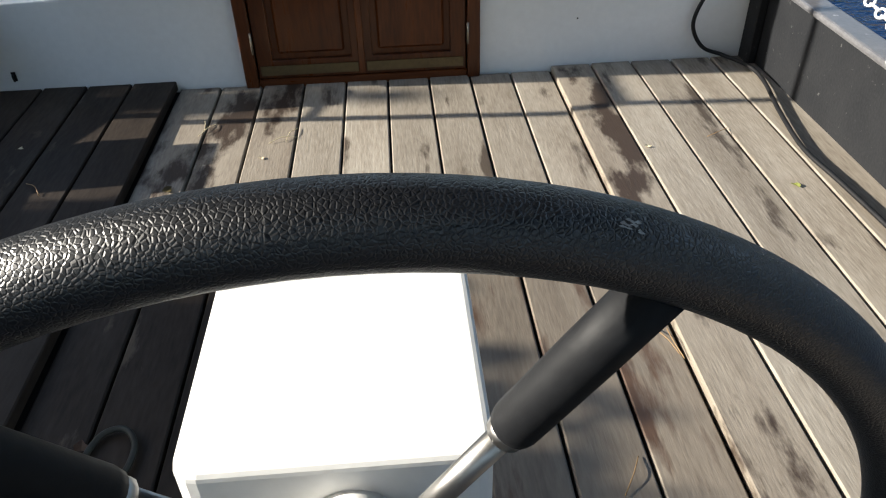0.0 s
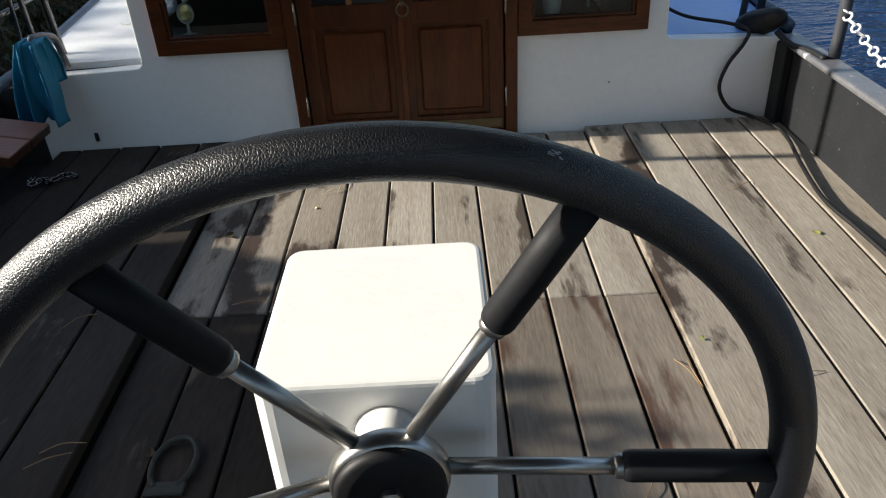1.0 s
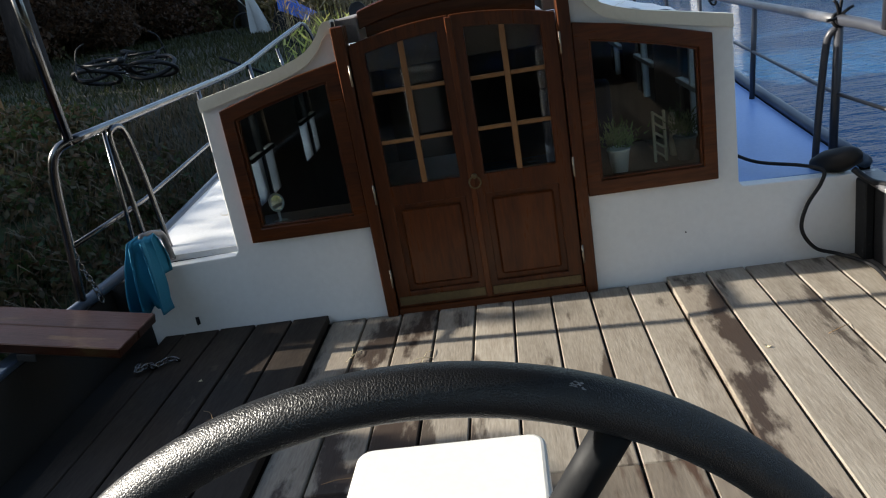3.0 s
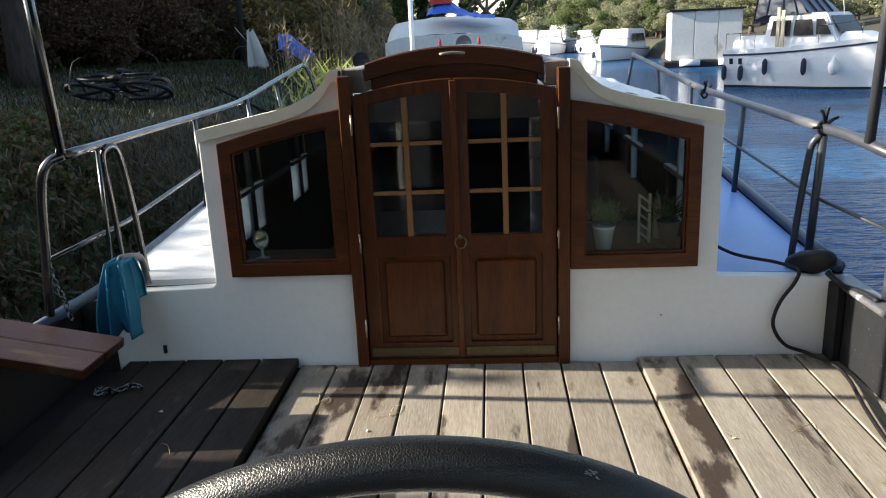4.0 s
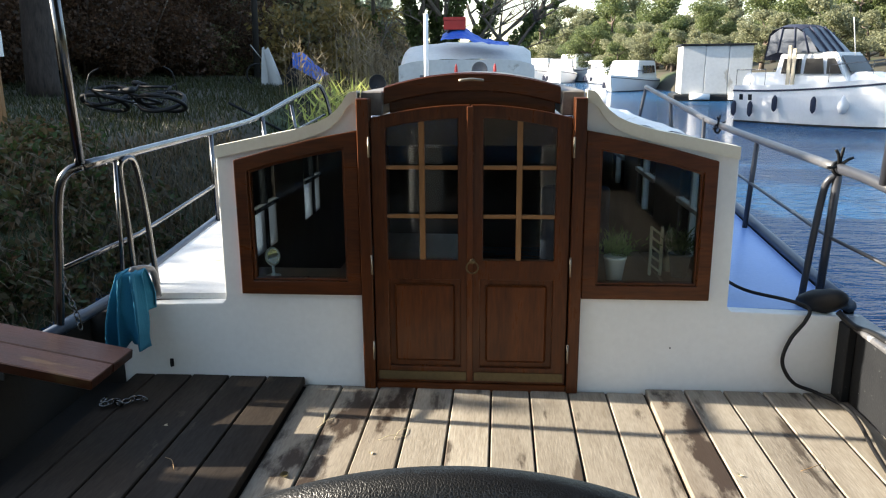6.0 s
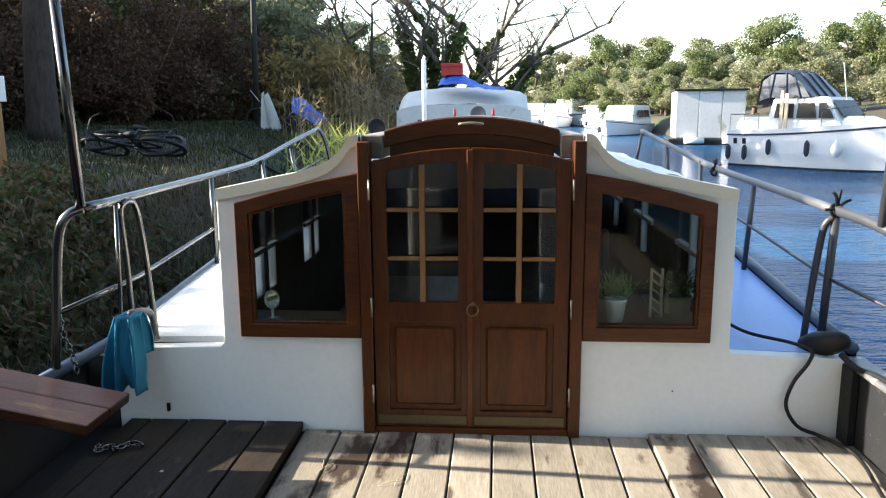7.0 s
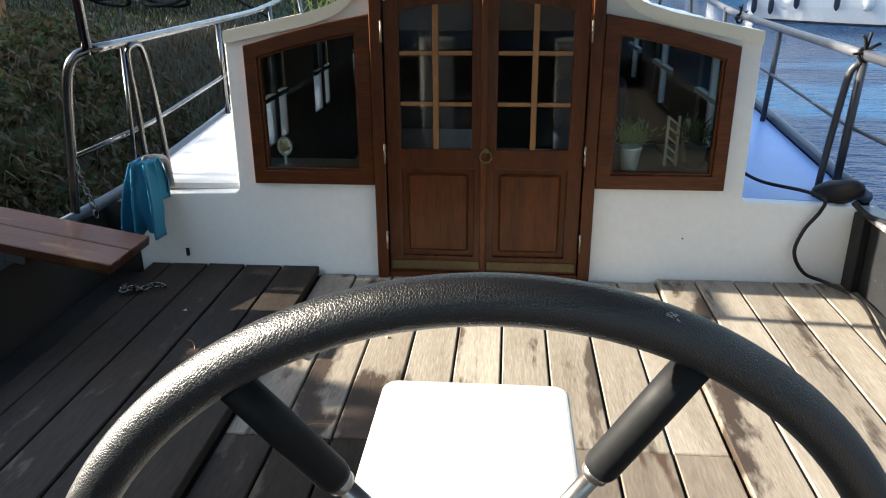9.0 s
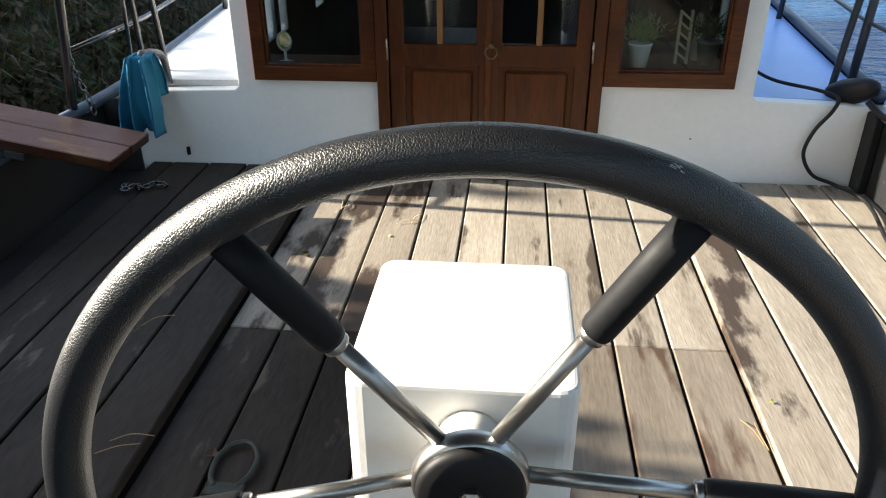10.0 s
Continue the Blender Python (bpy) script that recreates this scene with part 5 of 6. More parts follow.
put("trunk", tube(smooth_line([(0, 0, 0), (0.05, 0, 2.0), (0.30, 0, 5.0), (0.35, 0, 7.5)], 5), [0.34 - 0.011 * k for k in range(16)], PINE_BARK, 22), pine)
put("crown", mesh_of("crown", *leaf_cloud(random.Random(3), [(0.3 + math.cos(k), math.sin(k), 6.3 + 0.25 * (k % 5), 0.9) for k in range(9)], 2600, 0.13), LEAF_PINE), pine)

# grass and low plants on the near bank
gr = np.random.default_rng(4)
vs, fs = [], []
for k in range(34000):
    y = gr.uniform(2.2, 24)
    x = -2.9 - gr.uniform(0, 1) ** 1.3 * 9.5
    z = ground_height(x, y) - 0.01
    h, a, w = gr.uniform(0.05, 0.17), gr.uniform(0, 6.283), 0.006 + 0.0006 * y
    dx, dy = math.cos(a), math.sin(a)
    b = len(vs)
    vs += [(x - dy * w, y + dx * w, z), (x + dy * w, y - dx * w, z), (x + dx * h * 0.6, y + dy * h * 0.6, z + h)]
    fs.append((b, b + 1, b + 2))
grass = put("grass", mesh_of("grass", vs, fs, GRASS))
tagged(grass, "rough shaded grass on the bank", "grass", kind="stuff")
centres = []
for k in range(900):
    y = gr.uniform(2.0, 8.5)
    x = -2.35 - gr.uniform(0, 1) * (2.6 + 0.12 * y)
    centres.append((x, y, ground_height(x, y) + gr.uniform(0.0, 0.14), gr.uniform(0.08, 0.22)))
weeds = put("bank_weeds", mesh_of("bank_weeds", *leaf_cloud(random.Random(9), centres, 60000, 0.038), BANK_LEAF))
tagged(weeds, "tangled leafy weeds and brambles on the bank", "weeds", kind="stuff")
vs, fs = [], []
for k in range(9000):
    y = gr.uniform(2.5, 12)
    x = -2.45 - gr.uniform(0, 1) ** 1.5 * 1.8
    z = ground_height(x, y)
    h, a = gr.uniform(0.12, 0.42), gr.uniform(0, 6.283)
    d = Vector((math.cos(a), math.sin(a), 0))
    b = len(vs)
    p, w = Vector((x, y, z)), Vector((-d.y, d.x, 0)) * 0.005
    m = p + d * h * 0.35 + Vector((0, 0, h * 0.7))
    e = p + d * h * 0.95 + Vector((0, 0, h * 0.45))
    vs += [p - w, p + w, m + w, m - w, e]
    fs += [(b, b + 1, b + 2, b + 3), (b + 3, b + 2, b + 4)]
straw = put("dry_grass", mesh_of("dry_grass", vs, fs, DRY_REED))
tagged(straw, "dry drooping grass at the water's edge", "grass", kind="stuff")


def reed_bed(x, y, n, h0, h1, spread, mt, label):
    vs, fs = [], []
    for k in range(n):
        p = Vector((x + gr.normal() * spread, y + gr.normal() * spread, 0))
        p.z = max(ground_height(p.x, p.y), WATER_Z) - 0.05
        h, a = gr.uniform(h0, h1), gr.uniform(0, 6.283)
        d = Vector((math.cos(a), math.sin(a), 0))
        w = Vector((-d.y, d.x, 0)) * 0.022
        for lift in (0.25, 0.45, 0.62, 0.8):
            q = p + Vector((0, 0, h * lift)) + d * 0.05 * h * lift
            tip = q + (d * gr.uniform(-0.35, 0.35) + Vector((gr.uniform(-0.2, 0.2), gr.uniform(-0.2, 0.2), 0.20))) * h * 0.55
            b = len(vs)
            vs += [q - w, q + w, tip]
            fs.append((b, b + 1, b + 2))
        b = len(vs)
        vs += [p - w * 0.5, p + w * 0.5, p + Vector((0, 0, h)) + d * 0.08 * h]
        fs.append((b, b + 1, b + 2))
    ob = put("reeds", mesh_of("reeds", vs, fs, mt))
    return tagged(ob, label, "reeds", kind="stuff")


reed_bed(-2.22, 11.4, 150, 1.45, 2.1, 0.30, REED, "bright yellow green reeds by the water")
reed_bed(-2.9, 24, 420, 1.6, 2.9, 0.9, PALE_REED, "dry brown reeds along the bank")
reed_bed(-3.4, 18, 160, 1.0, 1.9, 0.8, PALE_REED, "dry brown reeds along the bank")


# ---- things on the bank ----
def bicycle(label, at):
    th = thing("bicycle", label, "bicycle", at)
    for x in (-0.52, 0.52):
        w = put("wheel", joined([ring(0.333, 0.012, 40, 6)], PANEL_GREY), th, pose(x, 0, 0.34, 90, 0, 0), "bright rim with thin spokes")
        put("tyre", joined([ring(0.352, 0.036, 40, 8)], BLACK_RUBBER), w)
        put("spokes", joined([tube_data([(0, 0, 0), (0.33 * math.cos(k * 0.349), 0.33 * math.sin(k * 0.349), 0)], 0.0014, 4) for k in range(18)], BLACK_TUBE), w)
    black = BLACK_RUBBER
    crank, seat_top, head, head_low = (-0.08, 0, 0.30), (-0.22, 0, 0.84), (0.36, 0, 0.88), (0.39, 0, 0.70)
    put("frame", joined([tube_data(p, 0.023, 8) for p in ([crank, seat_top], [crank, head_low], [(-0.20, 0, 0.76), head], [crank, (-0.52, 0, 0.34)], [(-0.2, 0, 0.74), (-0.52, 0, 0.34)], [head, head_low])], black), th)
    put("fork", joined([tube_data(smooth_line([head_low, (0.46, s * 0.05, 0.55), (0.52, s * 0.05, 0.34)], 4), 0.012, 6) for s in (-1, 1)], black), th)
    put("handlebar", tube(smooth_line([(0.22, -0.30, 1.0), (0.33, -0.2, 1.03), (0.37, 0, 1.0), (0.33, 0.2, 1.03), (0.22, 0.30, 1.0)], 5), 0.012, black), th)
    put("stem", tube([head, (0.37, 0, 1.0)], 0.014, black), th)
    put("saddle", mesh_of("saddle", [Vector(v) for v in lathe([(0.015, -0.14), (0.025, -0.08), (0.055, 0.05), (0.05, 0.12), (0.02, 0.14)], 12)[0]], lathe([(0.015, -0.14), (0.025, -0.08), (0.055, 0.05), (0.05, 0.12), (0.02, 0.14)], 12)[1], BLACK_RUBBER, True), th, pose(-0.24, 0, 0.88, 0, -90, 0))
    put("seat_post", tube([seat_top, (-0.24, 0, 0.88)], 0.013, CHROME), th)
    put("crank_set", joined([ring(0.09, 0.008, 24, 6)], CHROME), th, pose(-0.08, 0.03, 0.30, 90, 0, 0))
    put("carrier", joined([tube_data([(-0.25, s * 0.06, 0.72), (-0.85, s * 0.06, 0.72)], 0.007, 6) for s in (-1, 1)] + [tube_data([(-0.8, s * 0.06, 0.72), (-0.52, s * 0.07, 0.36)], 0.006, 6) for s in (-1, 1)], black), th)
    return th


gz = ground_height(-5.9, 12.4)
bicycle("black bicycle lying on its side in the grass", pose(-5.72, 12.50, gz + 0.10, -66, 0, 172))
bicycle("dark bicycle lying across another in the grass", pose(-5.90, 12.05, gz + 0.18, -68, 5, -10))
zz = ground_height(-6.5, 22)
covered = thing("covered_bicycle", "bicycle under a pale grey cover leaning at the pole", "bicycle", (-6.55, 22, zz))
TARP_GREY = surf("pale_cover", (0.55, 0.55, 0.53), (0.42, 0.42, 0.41), 0.7, 3, 0.3)
TARP_BLUE = surf("blue_tarp", (0.008, 0.075, 0.40), (0.012, 0.11, 0.50), 0.45, 3, 0.3)
put("cover", mesh_of("cover", *grid(lambda u, v: (0.45 * (u - 0.5) * (0.35 + v) + 0.15 * v + 0.04 * math.sin(9 * u), -0.12 + 0.10 * math.sin(6 * u) * v, 1.05 * (1 - v) ** 0.8 + 0.05 * math.sin(8 * u)), [i / 14 for i in range(15)], [i / 12 for i in range(13)]), TARP_GREY, True), covered)
put("tyre", joined([ring(0.30, 0.022, 30, 8)], BLACK_RUBBER), covered, pose(-0.30, 0.05, 0.32, 90, 0, 20))
put("handlebar", tube([(-0.45, 0, 1.15), (-0.15, 0.05, 0.75)], 0.014, CHROME), covered)
tent = thing("tarped_load", "load under a bright blue tarpaulin by the path", "tarpaulin", pose(-5.45, 22.0, ground_height(-5.45, 22.0) + 0.05) @ Matrix.Diagonal((1.1, 1.1, 1.15, 1)))
put("sheet", mesh_of("sheet", *grid(lambda u, v: (-0.50 + 1.05 * u, -0.45 + 0.9 * v, (0.10 + 0.72 * u / 0.32 if u < 0.32 else 0.82 - 0.55 * ((u - 0.32) / 0.68) ** 1.2) + 0.03 * math.sin(9 * u + 5 * v) - 0.08 * abs(v - 0.5)), [i / 25 for i in range(8, 26)], [i / 12 for i in range(13)]), TARP_BLUE, True), tent)
put("front_sheet", mesh_of("front_sheet", *grid(lambda u, v: (-0.18 + 0.72 * u, -0.46 - 0.05 * v + 0.02 * math.sin(9 * u), 0.80 - 0.50 * u ** 1.2 - 0.36 * v * (1 - 0.3 * u)), [i / 14 for i in range(15)], [i / 6 for i in range(7)]), TARP_BLUE, True), tent)
# Navy sheet closes the open end; its dark colour stands for shade inside.
put("end_flap", mesh_of("end_flap", *grid(lambda u, v: (-0.50 + 0.32 * u + 0.02 * math.sin(8 * v), -0.44 + 0.9 * v, 0.05 + 0.74 * u - 0.08 * abs(v - 0.5)), [i / 8 for i in range(9)], [i / 10 for i in range(11)]), NAVY, True), tent, label="dark sheet standing for the shaded open end")
put("load", done(box((-0.40, -0.36, -0.1), (0.40, 0.36, 0.26), 0.05, 2), "load", BLACK_RUBBER), tent)
pole = put("pole", tube([(-7.5, 24, ground_height(-7.5, 24) - 0.2), (-7.35, 24, 7.5)], [0.10, 0.08], UNDER, 12))
tagged(pole, "dark wooden utility pole on the bank", "pole")
sign = thing("sign_board", "small white sign on a wooden post", "sign", (-6.52, 10, ground_height(-6.5, 10)))
put("post", done(box((-0.045, -0.04, -0.2), (0.045, 0.04, 1.05), 0.004), "post", OAK), sign)
put("board", done(box((-0.22, -0.055, 0.95), (0.18, -0.041, 1.28), 0.004), "board", BOAT_WHITE), sign)
put("bar", done(box((-0.18, -0.060, 1.12), (0.06, -0.0555, 1.22)), "bar", TARP_BLUE), sign, label="plain blue bar")
for y0 in (13.2, 14.6, 16.2):
    fp = put("fence_bar", tube([(-4.55 + 0.9 * (y0 - 13.2) / 1.5, y0, ground_height(-4.3, y0) + 0.32), (-3.65 + 0.9 * (y0 - 13.2) / 1.5, y0 + 1.5, ground_height(-3.6, y0 + 1.5) + 0.28)], 0.025, STEEL_DARK))
    tagged(fp, "dark metal bar lying along the bank", "bar", group="bank bars")


# ---- boats ----
def boat_body(th, length, beam, free_aft, free_bow, mat=None):
    mat = mat or BOAT_WHITE
    stations = [i / 16 for i in range(17)]

    def half(u):
        return beam / 2 * (0.88 + 0.12 * min(1, u * 3)) * (1 - max(0, (u - 0.45) / 0.55) ** 2.2)

    def top(u):
        return free_aft + (free_bow - free_aft) * u ** 2

    verts, faces = [], []
    ks = [0, 0.25, 0.5, 0.75, 1.0]
    for s in (-1, 1):
        v, f = grid(lambda u, k: ((u + 0.05 * (1 - k) * u ** 3) * length, s * max(0.02, half(u)) * (1 - 0.28 * k ** 2), top(u) * (1 - k) - 0.35 * k), stations, ks)
        base = len(verts)
        verts += v
        faces += [tuple(i + base for i in q) for q in f]
    v, f = grid(lambda u, k: ((u + 0.05 * u ** 3) * length, k * max(0.02, half(u)), top(u) - 0.02), stations, [-1, 0, 1])
    base = len(verts)
    verts += v
    faces += [tuple(i + base for i in q) for q in f]
    hw = half(0)
    base = len(verts)
    verts += [(0, -hw, free_aft), (0, hw, free_aft), (0, hw * 0.72, -0.35), (0, -hw * 0.72, -0.35)]
    faces.append((base, base + 1, base + 2, base + 3))
    put("hull", mesh_of("hull", verts, faces, mat), th)
    for s in (-1, 1):
        put("rubbing_strake", tube([((u + 0.04 * u ** 3) * length, s * (half(u) + 0.015), top(u) - 0.18) for u in stations], 0.03, NAVY, 6), th)
        put("boot_stripe", tube([(u * length, s * (max(0.02, half(u)) * 0.86 + 0.01), 0.02) for u in stations], 0.045, BLACK_RUBBER, 6), th)
    return half, top


def cabin_block(th, name, x0, x1, w0, w1, z0, z1, rake0, rake1, mat=None):
    """A deckhouse with raked ends, narrower above."""
    v = []
    for z, w, a, b in ((z0, w0, x0, x1), (z1, w1, x0 + rake0, x1 - rake1)):
        v += [(a, -w, z), (b, -w * 0.9, z), (b, w * 0.9, z), (a, w, z)]
    bm = bmesh.new()
    vs = [bm.verts.new(p) for p in v]
    for q in ((3, 2, 1, 0), (4, 5, 6, 7), (0, 1, 5, 4), (1, 2, 6, 5), (2, 3, 7, 6), (3, 0, 4, 7)):
        bm.faces.new([vs[i] for i in q])
    bmesh.ops.bevel(bm, geom=list(bm.edges), offset=0.06, segments=2, affect="EDGES")
    return put(name, done(bm, name, mat or BOAT_WHITE), th)


def pane_on(th, name, corners, mat=None):
    a, b, c, d = (Vector(p) for p in corners)
    nrm = (b - a).cross(d - a).normalized() * 0.012
    v = [p + nrm for p in (a, b, c, d)] + [p - nrm for p in (a, b, c, d)]
    put(name, mesh_of(name, v, [(0, 1, 2, 3), (7, 6, 5, 4), (0, 4, 5, 1), (1, 5, 6, 2), (2, 6, 7, 3), (3, 7, 4, 0)], mat or SMOKED), th)


def fender(th, x, y, z, mat, r=0.13, h=0.55):
    put("fender", mesh_of("fender", *lathe([(0.03, -h / 2), (r * 0.75, -h / 2 + 0.06), (r, -h / 4), (r, h / 4), (r * 0.75, h / 2 - 0.06), (0.03, h / 2)], 14), mat, True), th, (x, y, z))


heading = math.degrees(math.atan2(-4.5, 3.6))
cruiser = thing("motor_cruiser", "white motor cruiser with a navy folding hood, moored", "boat", pose(9.35, 29.2, WATER_Z, 0, 0, heading) @ Matrix.Diagonal((0.62, 0.82, 0.98, 1)))
half, top = boat_body(cruiser, 9.6, 3.2, 1.30, 1.75)
cabin_block(cruiser, "aft_cabin", 0.3, 2.6, 1.25, 1.15, 1.2, 1.75, 0.15, 0.0)
cabin_block(cruiser, "wheelhouse", 2.2, 6.6, 1.30, 1.05, 1.2, 2.42, 0.25, 1.1)
cabin_block(cruiser, "fore_cabin", 6.0, 8.4, 1.0, 0.7, 1.4, 1.78, 0.3, 1.4)
for s in (-1, 1):
    for xa, xb, xc, xd in ((2.75, 3.85, 3.80, 2.80), (4.05, 5.15, 4.95, 4.05), (5.30, 6.10, 5.60, 5.20)):
        pane_on(cruiser, "window", [(xa, s * 1.275, 1.72), (xb, s * 1.255, 1.72), (xc, s * 1.165, 2.22), (xd, s * 1.180, 2.22)])
    for x in (0.45, 1.05):
        pane_on(cruiser, "porthole", [(x, s * (half(x / 9.6) * 0.985 + 0.01), 0.80), (x + 0.22, s * (half(x / 9.6) * 0.985 + 0.01), 0.80), (x + 0.22, s * (half(x / 9.6) + 0.01), 1.0), (x, s * (half(x / 9.6) + 0.01), 1.0)])
pane_on(cruiser, "windscreen", [(6.28, -0.85, 1.78), (6.28, 0.85, 1.78), (5.68, 0.80, 2.30), (5.68, -0.80, 2.30)])
hood = [(1.70, 3.10), (1.85, 3.28), (2.4, 3.40), (3.3, 3.36), (3.55, 3.28)]
hv, hf = grid(lambda i, k: (hood[i][0], k * 1.10, hood[i][1] - 0.12 * abs(k) ** 3), range(len(hood)), [-1, -0.8, -0.5, 0, 0.5, 0.8, 1])
put("hood_top", mesh_of("hood_top", hv, hf, NAVY, True), cruiser, label="navy canvas hood")
VINYL = surf("clear_vinyl", (0.115, 0.13, 0.155), (0.05, 0.058, 0.075), 0.3, 2, 0.05)
put("hood_front", mesh_of("hood_front", *grid(lambda u, k: (3.56 + 1.2 * u, k * (1.08 + 0.06 * u), 3.27 - 0.12 * abs(k) ** 3 * (1 - u) - 0.84 * u), [0, 0.33, 0.66, 1], [-1, -0.8, -0.5, 0, 0.5, 0.8, 1]), VINYL, True), cruiser, label="clear vinyl front screen")
put("hood_back", mesh_of("hood_back", *grid(lambda u, k: (1.69 - 0.2 * u, k * 1.08, 3.08 - 0.9 * u), [0, 1], [-1, 0, 1]), NAVY), cruiser)
for k in (-0.55, 0.0, 0.55):
    put("hood_strap", tube([(3.57, k, 3.285), (4.77, k * 1.05, 2.45)], 0.04, NAVY, 6), cruiser)
for s in (-1, 1):
    side_poly = [(1.62, 2.3), (1.80, 3.0), (2.3, 3.22), (3.35, 3.2), (4.1, 2.88), (4.6, 2.42), (3.2, 2.42), (2.2, 2.42)]
    put("side_curtain", mesh_of("side_curtain", [(x, s * 1.10, z) for x, z in side_poly], [tuple(range(8))], VINYL), cruiser, label="clear vinyl side curtain")
    for xa, za, xb, zb in ((2.3, 2.4, 2.5, 3.25), (3.3, 2.4, 3.2, 3.25), (4.1, 2.4, 3.7, 3.1)):
        put("hood_strap", tube([(xa, s * 1.115, za), (xb, s * 1.115, zb)], 0.04, NAVY, 6), cruiser)
    for x0, x1 in ((0.1, 2.0), (5.6, 9.4)):
        pts = [(x0 + (x1 - x0) * k / 8, s * (half((x0 + (x1 - x0) * k / 8) / 9.6) - 0.06), top((x0 + (x1 - x0) * k / 8) / 9.6) + 0.55) for k in range(9)]
        put("pulpit_rail", tube(pts, 0.018, STAINLESS, 6), cruiser)
        for k in (0, 4, 8):
            put("stanchion", tube([pts[k], (pts[k][0], pts[k][1], pts[k][2] - 0.58)], 0.014, STAINLESS, 6), cruiser)
put("boarding_plank", done(box((3.25, -1.52, 1.25), (3.45, -1.46, 2.65), 0.01), "boarding_plank", PALE_WOOD), cruiser)
put("boarding_plank", done(box((3.55, -1.55, 1.25), (3.75, -1.49, 2.55), 0.01), "boarding_plank", PALE_WOOD), cruiser)
put("aerial", tube([(6.3, -0.7, 2.3), (6.0, -0.7, 3.5)], 0.02, BOAT_WHITE, 6), cruiser)
for x, mt in ((0.25, NAVY), (1.35, NAVY), (2.9, NAVY), (5.1, NAVY)):
    fender(cruiser, x, -half(x / 9.6) - 0.14, 0.72 if x > 2 else 0.5, mt)
put("ball_fender", mesh_of("ball_fender", *lathe([(0.02, -0.26), (0.16, -0.22), (0.25, -0.05), (0.22, 0.12), (0.10, 0.24), (0.03, 0.34)], 18), BOAT_WHITE, True), cruiser, (6.6, -half(6.6 / 9.6) - 0.26, 0.72), "white ball fender")

barge = thing("work_float", "boxy grey panelled cabin on a floating pontoon", "houseboat", pose(10.4, 45.2, WATER_Z, 0, 0, -8))
put("float", done(box((-0.4, -0.2, -0.3), (4.4, 3.6, 0.35), 0.08), "float", STEEL_DARK), barge)
for k in range(3):
    put("panel", done(box((0.02 + 1.27 * k, 0.0, 0.40), (1.25 + 1.27 * k, 0.06, 3.05), 0.015), "panel", PANEL_GREY), barge)
put("side_panel", done(box((0.0, 0.062, 0.40), (0.06, 3.2, 3.05), 0.015), "side_panel", BOAT_WHITE), barge)
put("core", done(box((0.07, 0.07, 0.36), (3.80, 3.2, 3.0)), "core", PANEL_GREY), barge)
put("flat_roof", done(box((-0.12, -0.14, 3.06), (3.95, 3.3, 3.16), 0.02), "flat_roof", STEEL_DARK), barge)
for x in (0.5, 2.6):
    put("log_fender", tube([(x, -0.22, 0.25), (x + 1.1, -0.22, 0.25)], 0.18, BOAT_WHITE, 10), barge)


def cabin_boat(at, label, length=9.0, beam=3.0, tall=1.5):
    th = thing("cabin_boat", label, "boat", at, group="moored boats")
    half, top = boat_body(th, length, beam, 0.9, 1.3)
    cabin_block(th, "deckhouse", 0.8, length * 0.72, beam * 0.42, beam * 0.36, 0.85, 0.85 + tall, 0.2, 0.9)
    n = 4
    for s in (-1, 1):
        for k in range(n):
            x = 1.5 + k * (length * 0.62 - 1.8) / n
            y0, y1 = beam * 0.415, beam * 0.385
            pane_on(th, "window", [(x, s * y0, 0.95 + tall * 0.30), (x + 0.7, s * y0, 0.95 + tall * 0.30), (x + 0.7, s * y1, 0.95 + tall * 0.68), (x, s * y1, 0.95 + tall * 0.68)])
        put("deck_rail", tube([(x, s * (half(x / length) - 0.05), top(x / length) + 0.5) for x in [length * (0.5 + 0.05 * k) for k in range(10)]], 0.03, STAINLESS, 5), th)
    for k in range(4):
        fender(th, 1.0 + 1.8 * k, -half((1.0 + 1.8 * k) / length) - 0.14, 0.45, NAVY)
    pane_on(th, "stern_window", [(0.84, -0.7, 0.95 + tall * 0.3), (0.84, 0.7, 0.95 + tall * 0.3), (0.95, 0.65, 0.95 + tall * 0.7), (0.95, -0.65, 0.95 + tall * 0.7)])
    return th


first = cabin_boat(pose(12.6, 69, WATER_Z, 0, 0, -116), "white cabin boat with a rounded deckhouse, moored", 8.6, 3.4, 1.55)
for x, y, turn, k in ((8.2, 104, -95, 1.2), (10.2, 112, -80, 1.5), (6.6, 118, -100, 1.3), (12.4, 98, -92, 1.1), (4.6, 121, -75, 1.2)):
    copy_thing(first, pose(x, y, WATER_Z if y < 126 else 0.4, 0, 0, turn) @ Matrix.Diagonal((k, k, k, 1)))
quay = put("quay", done(box((3.0, 122.5, -1.5), (15, 127, 0.25), 0.05), "quay", PANEL_GREY))
tagged(quay, "pale concrete quay at the canal's end", "quay", kind="structure")

# covered barge ahead
ahead = thing("covered_barge", "moored barge under a pale tarpaulin cover", "boat", (-0.62, 17.6, WATER_Z))
put("hull", done(box((-1.75, 0.0, -0.3), (1.75, 11.0, 1.2), 0.12, 2), "hull", BOAT_WHITE), ahead)
TARP = surf("dusty_tarpaulin", (0.62, 0.61, 0.58), (0.50, 0.49, 0.46), 0.6, 1.5, 0.4, fine=14, dirt=(0.38, 0.36, 0.32), dirt_amount=0.2, dirt_scale=2)


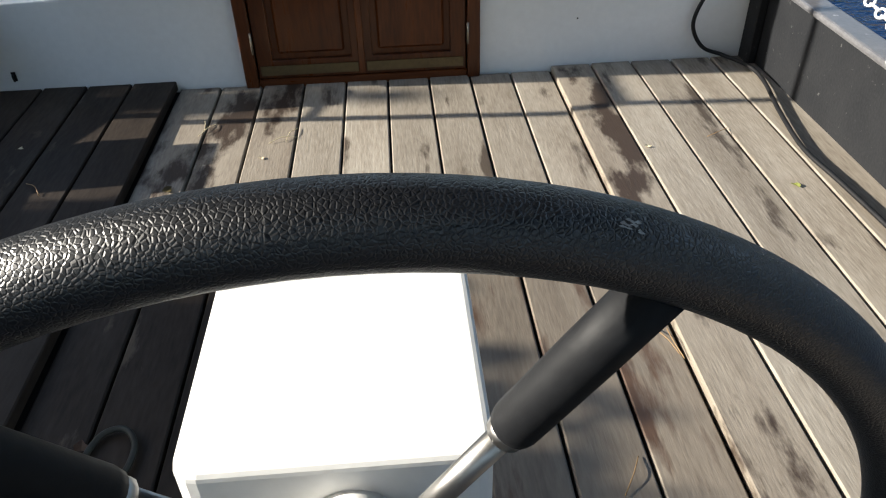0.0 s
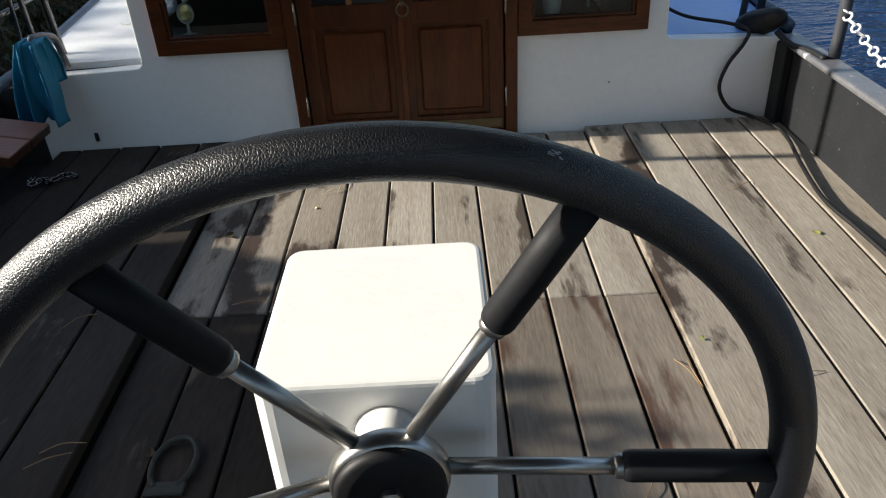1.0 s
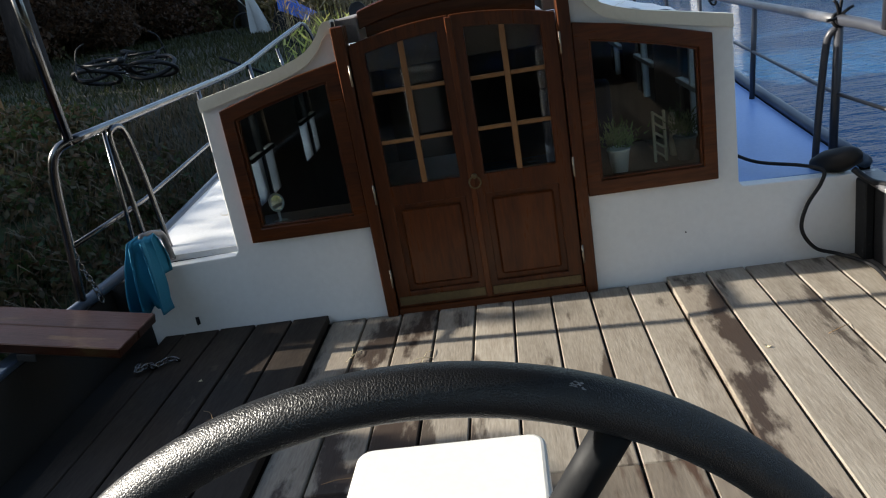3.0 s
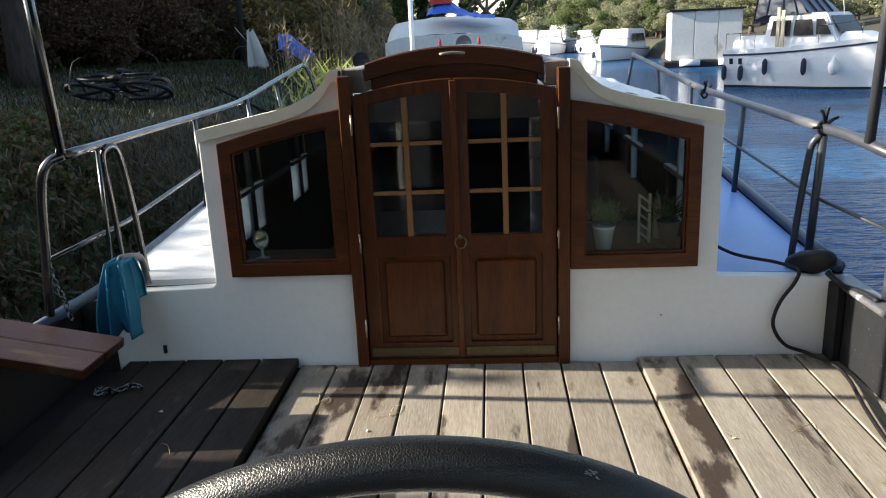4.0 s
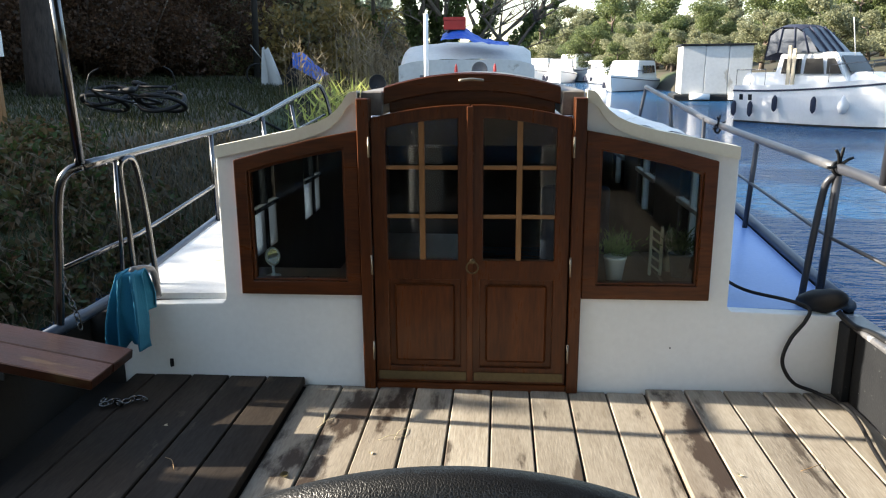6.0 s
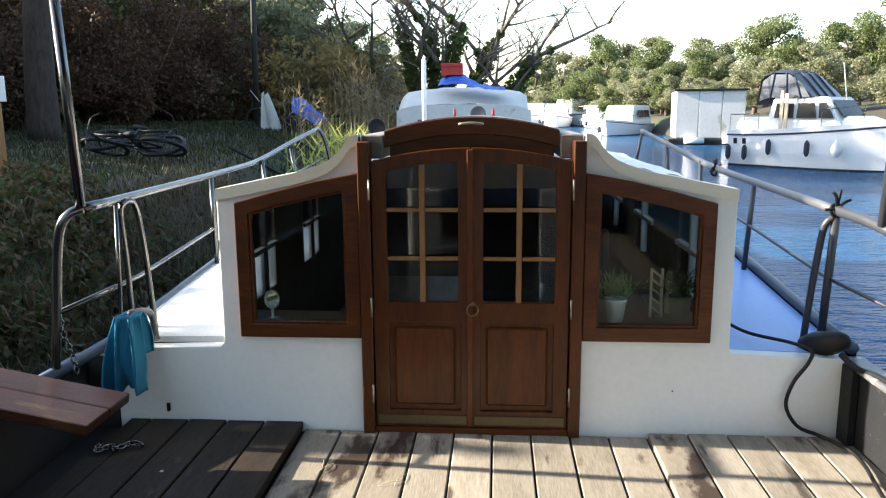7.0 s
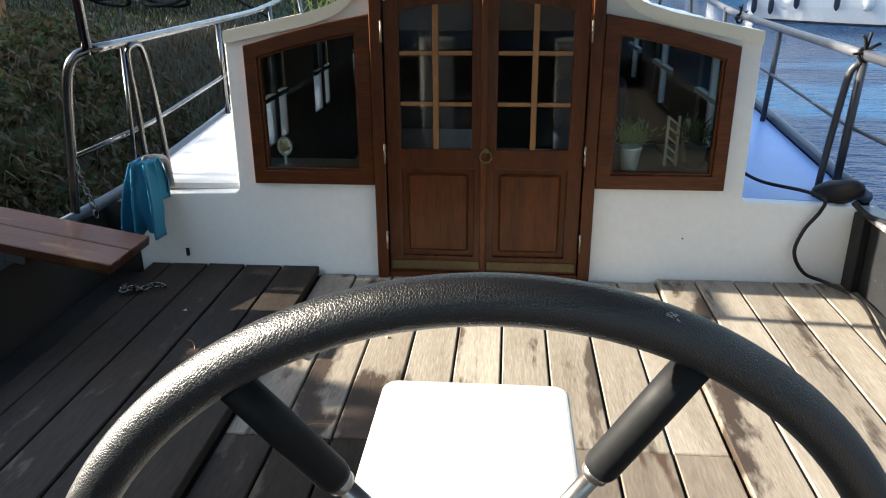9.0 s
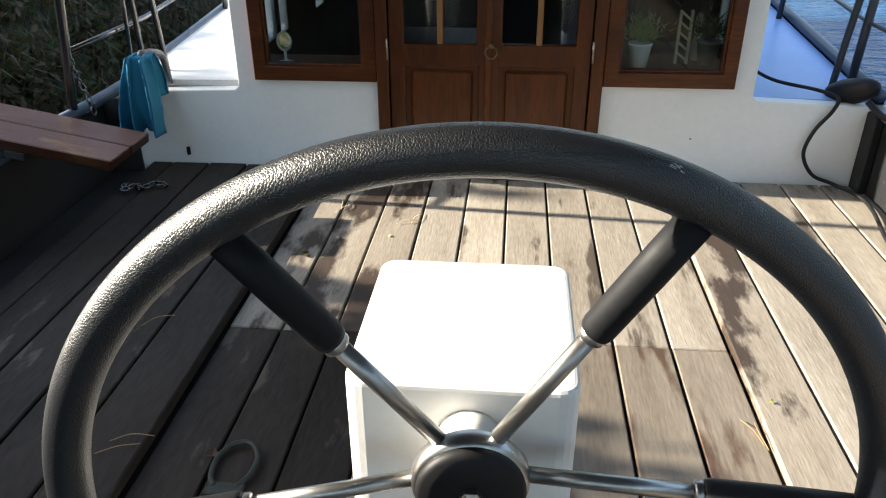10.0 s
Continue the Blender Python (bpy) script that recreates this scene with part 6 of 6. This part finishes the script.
def cover(u, v):
    prof = [(-1.62, 1.2), (-1.58, 2.34), (-1.46, 2.46), (-0.6, 2.57), (0.3, 2.57), (1.30, 2.46), (1.46, 2.34), (1.52, 1.2)]
    i = min(6, int(u * 7))
    t = u * 7 - i
    x, z = (prof[i][j] * (1 - t) + prof[i + 1][j] * t for j in (0, 1))
    z -= 0.42 * max(0.0, 1 - v / 0.16) ** 1.5 * (z > 1.3)
    return (x, 0.4 + 9 * v, z + 0.03 * math.sin(19 * v) + 0.025 * noise.noise(Vector((x * 3, v * 14, 0))))


put("tarpaulin", mesh_of("tarpaulin", *grid(cover, [i / 28 for i in range(29)], [i / 24 for i in range(25)]), TARP, True), ahead)
put("front_sheet", mesh_of("front_sheet", *grid(lambda u, v: (-1.60 + 3.12 * u, 0.38 - 0.06 * v + 0.02 * math.sin(15 * u), 2.14 - 0.14 * abs(2 * u - 1) ** 5 - v * 0.95), [i / 20 for i in range(21)], [i / 6 for i in range(7)]), TARP, True), ahead)
put("rear_window", done(box((-1.10, 0.26, 1.30), (1.10, 0.29, 1.80), 0.01), "rear_window", VINYL), ahead)
crate = thing("red_crate", "red plastic crate on the covered barge", "crate", (-0.95, 18.6, WATER_Z + 2.82))
for a, b in (((-0.25, -0.18, 0), (0.25, -0.16, 0.26)), ((-0.25, 0.16, 0), (0.25, 0.18, 0.26)), ((-0.25, -0.158, 0), (-0.23, 0.158, 0.26)), ((0.23, -0.158, 0), (0.25, 0.158, 0.26))):
    put("crate_side", done(box(a, b, 0.004), "crate_side", RED), crate)
put("crate_base", done(box((-0.228, -0.158, 0), (0.228, 0.158, 0.02)), "crate_base", RED), crate)
put("crate_rim", done(box((-0.26, -0.20, 0.2), (0.26, -0.181, 0.28), 0.004), "crate_rim", RED), crate)
bluet = put("blue_tarp", mesh_of("blue_tarp", *grid(lambda u, v: (-1.25 + 1.55 * u, 18.05 + 0.7 * v - 0.25 * u, WATER_Z + 2.63 + 0.20 * math.exp(-((u - 0.25) / 0.25) ** 2) * (0.4 + v) - 0.10 * u ** 2 - 0.10 * (1 - v) + 0.05 * noise.noise(Vector((u * 9, v * 6, 3)))), [i / 28 for i in range(29)], [i / 14 for i in range(15)]), TARP_BLUE, True))
tagged(bluet, "crumpled bright blue tarpaulin on the barge cover", "tarpaulin")
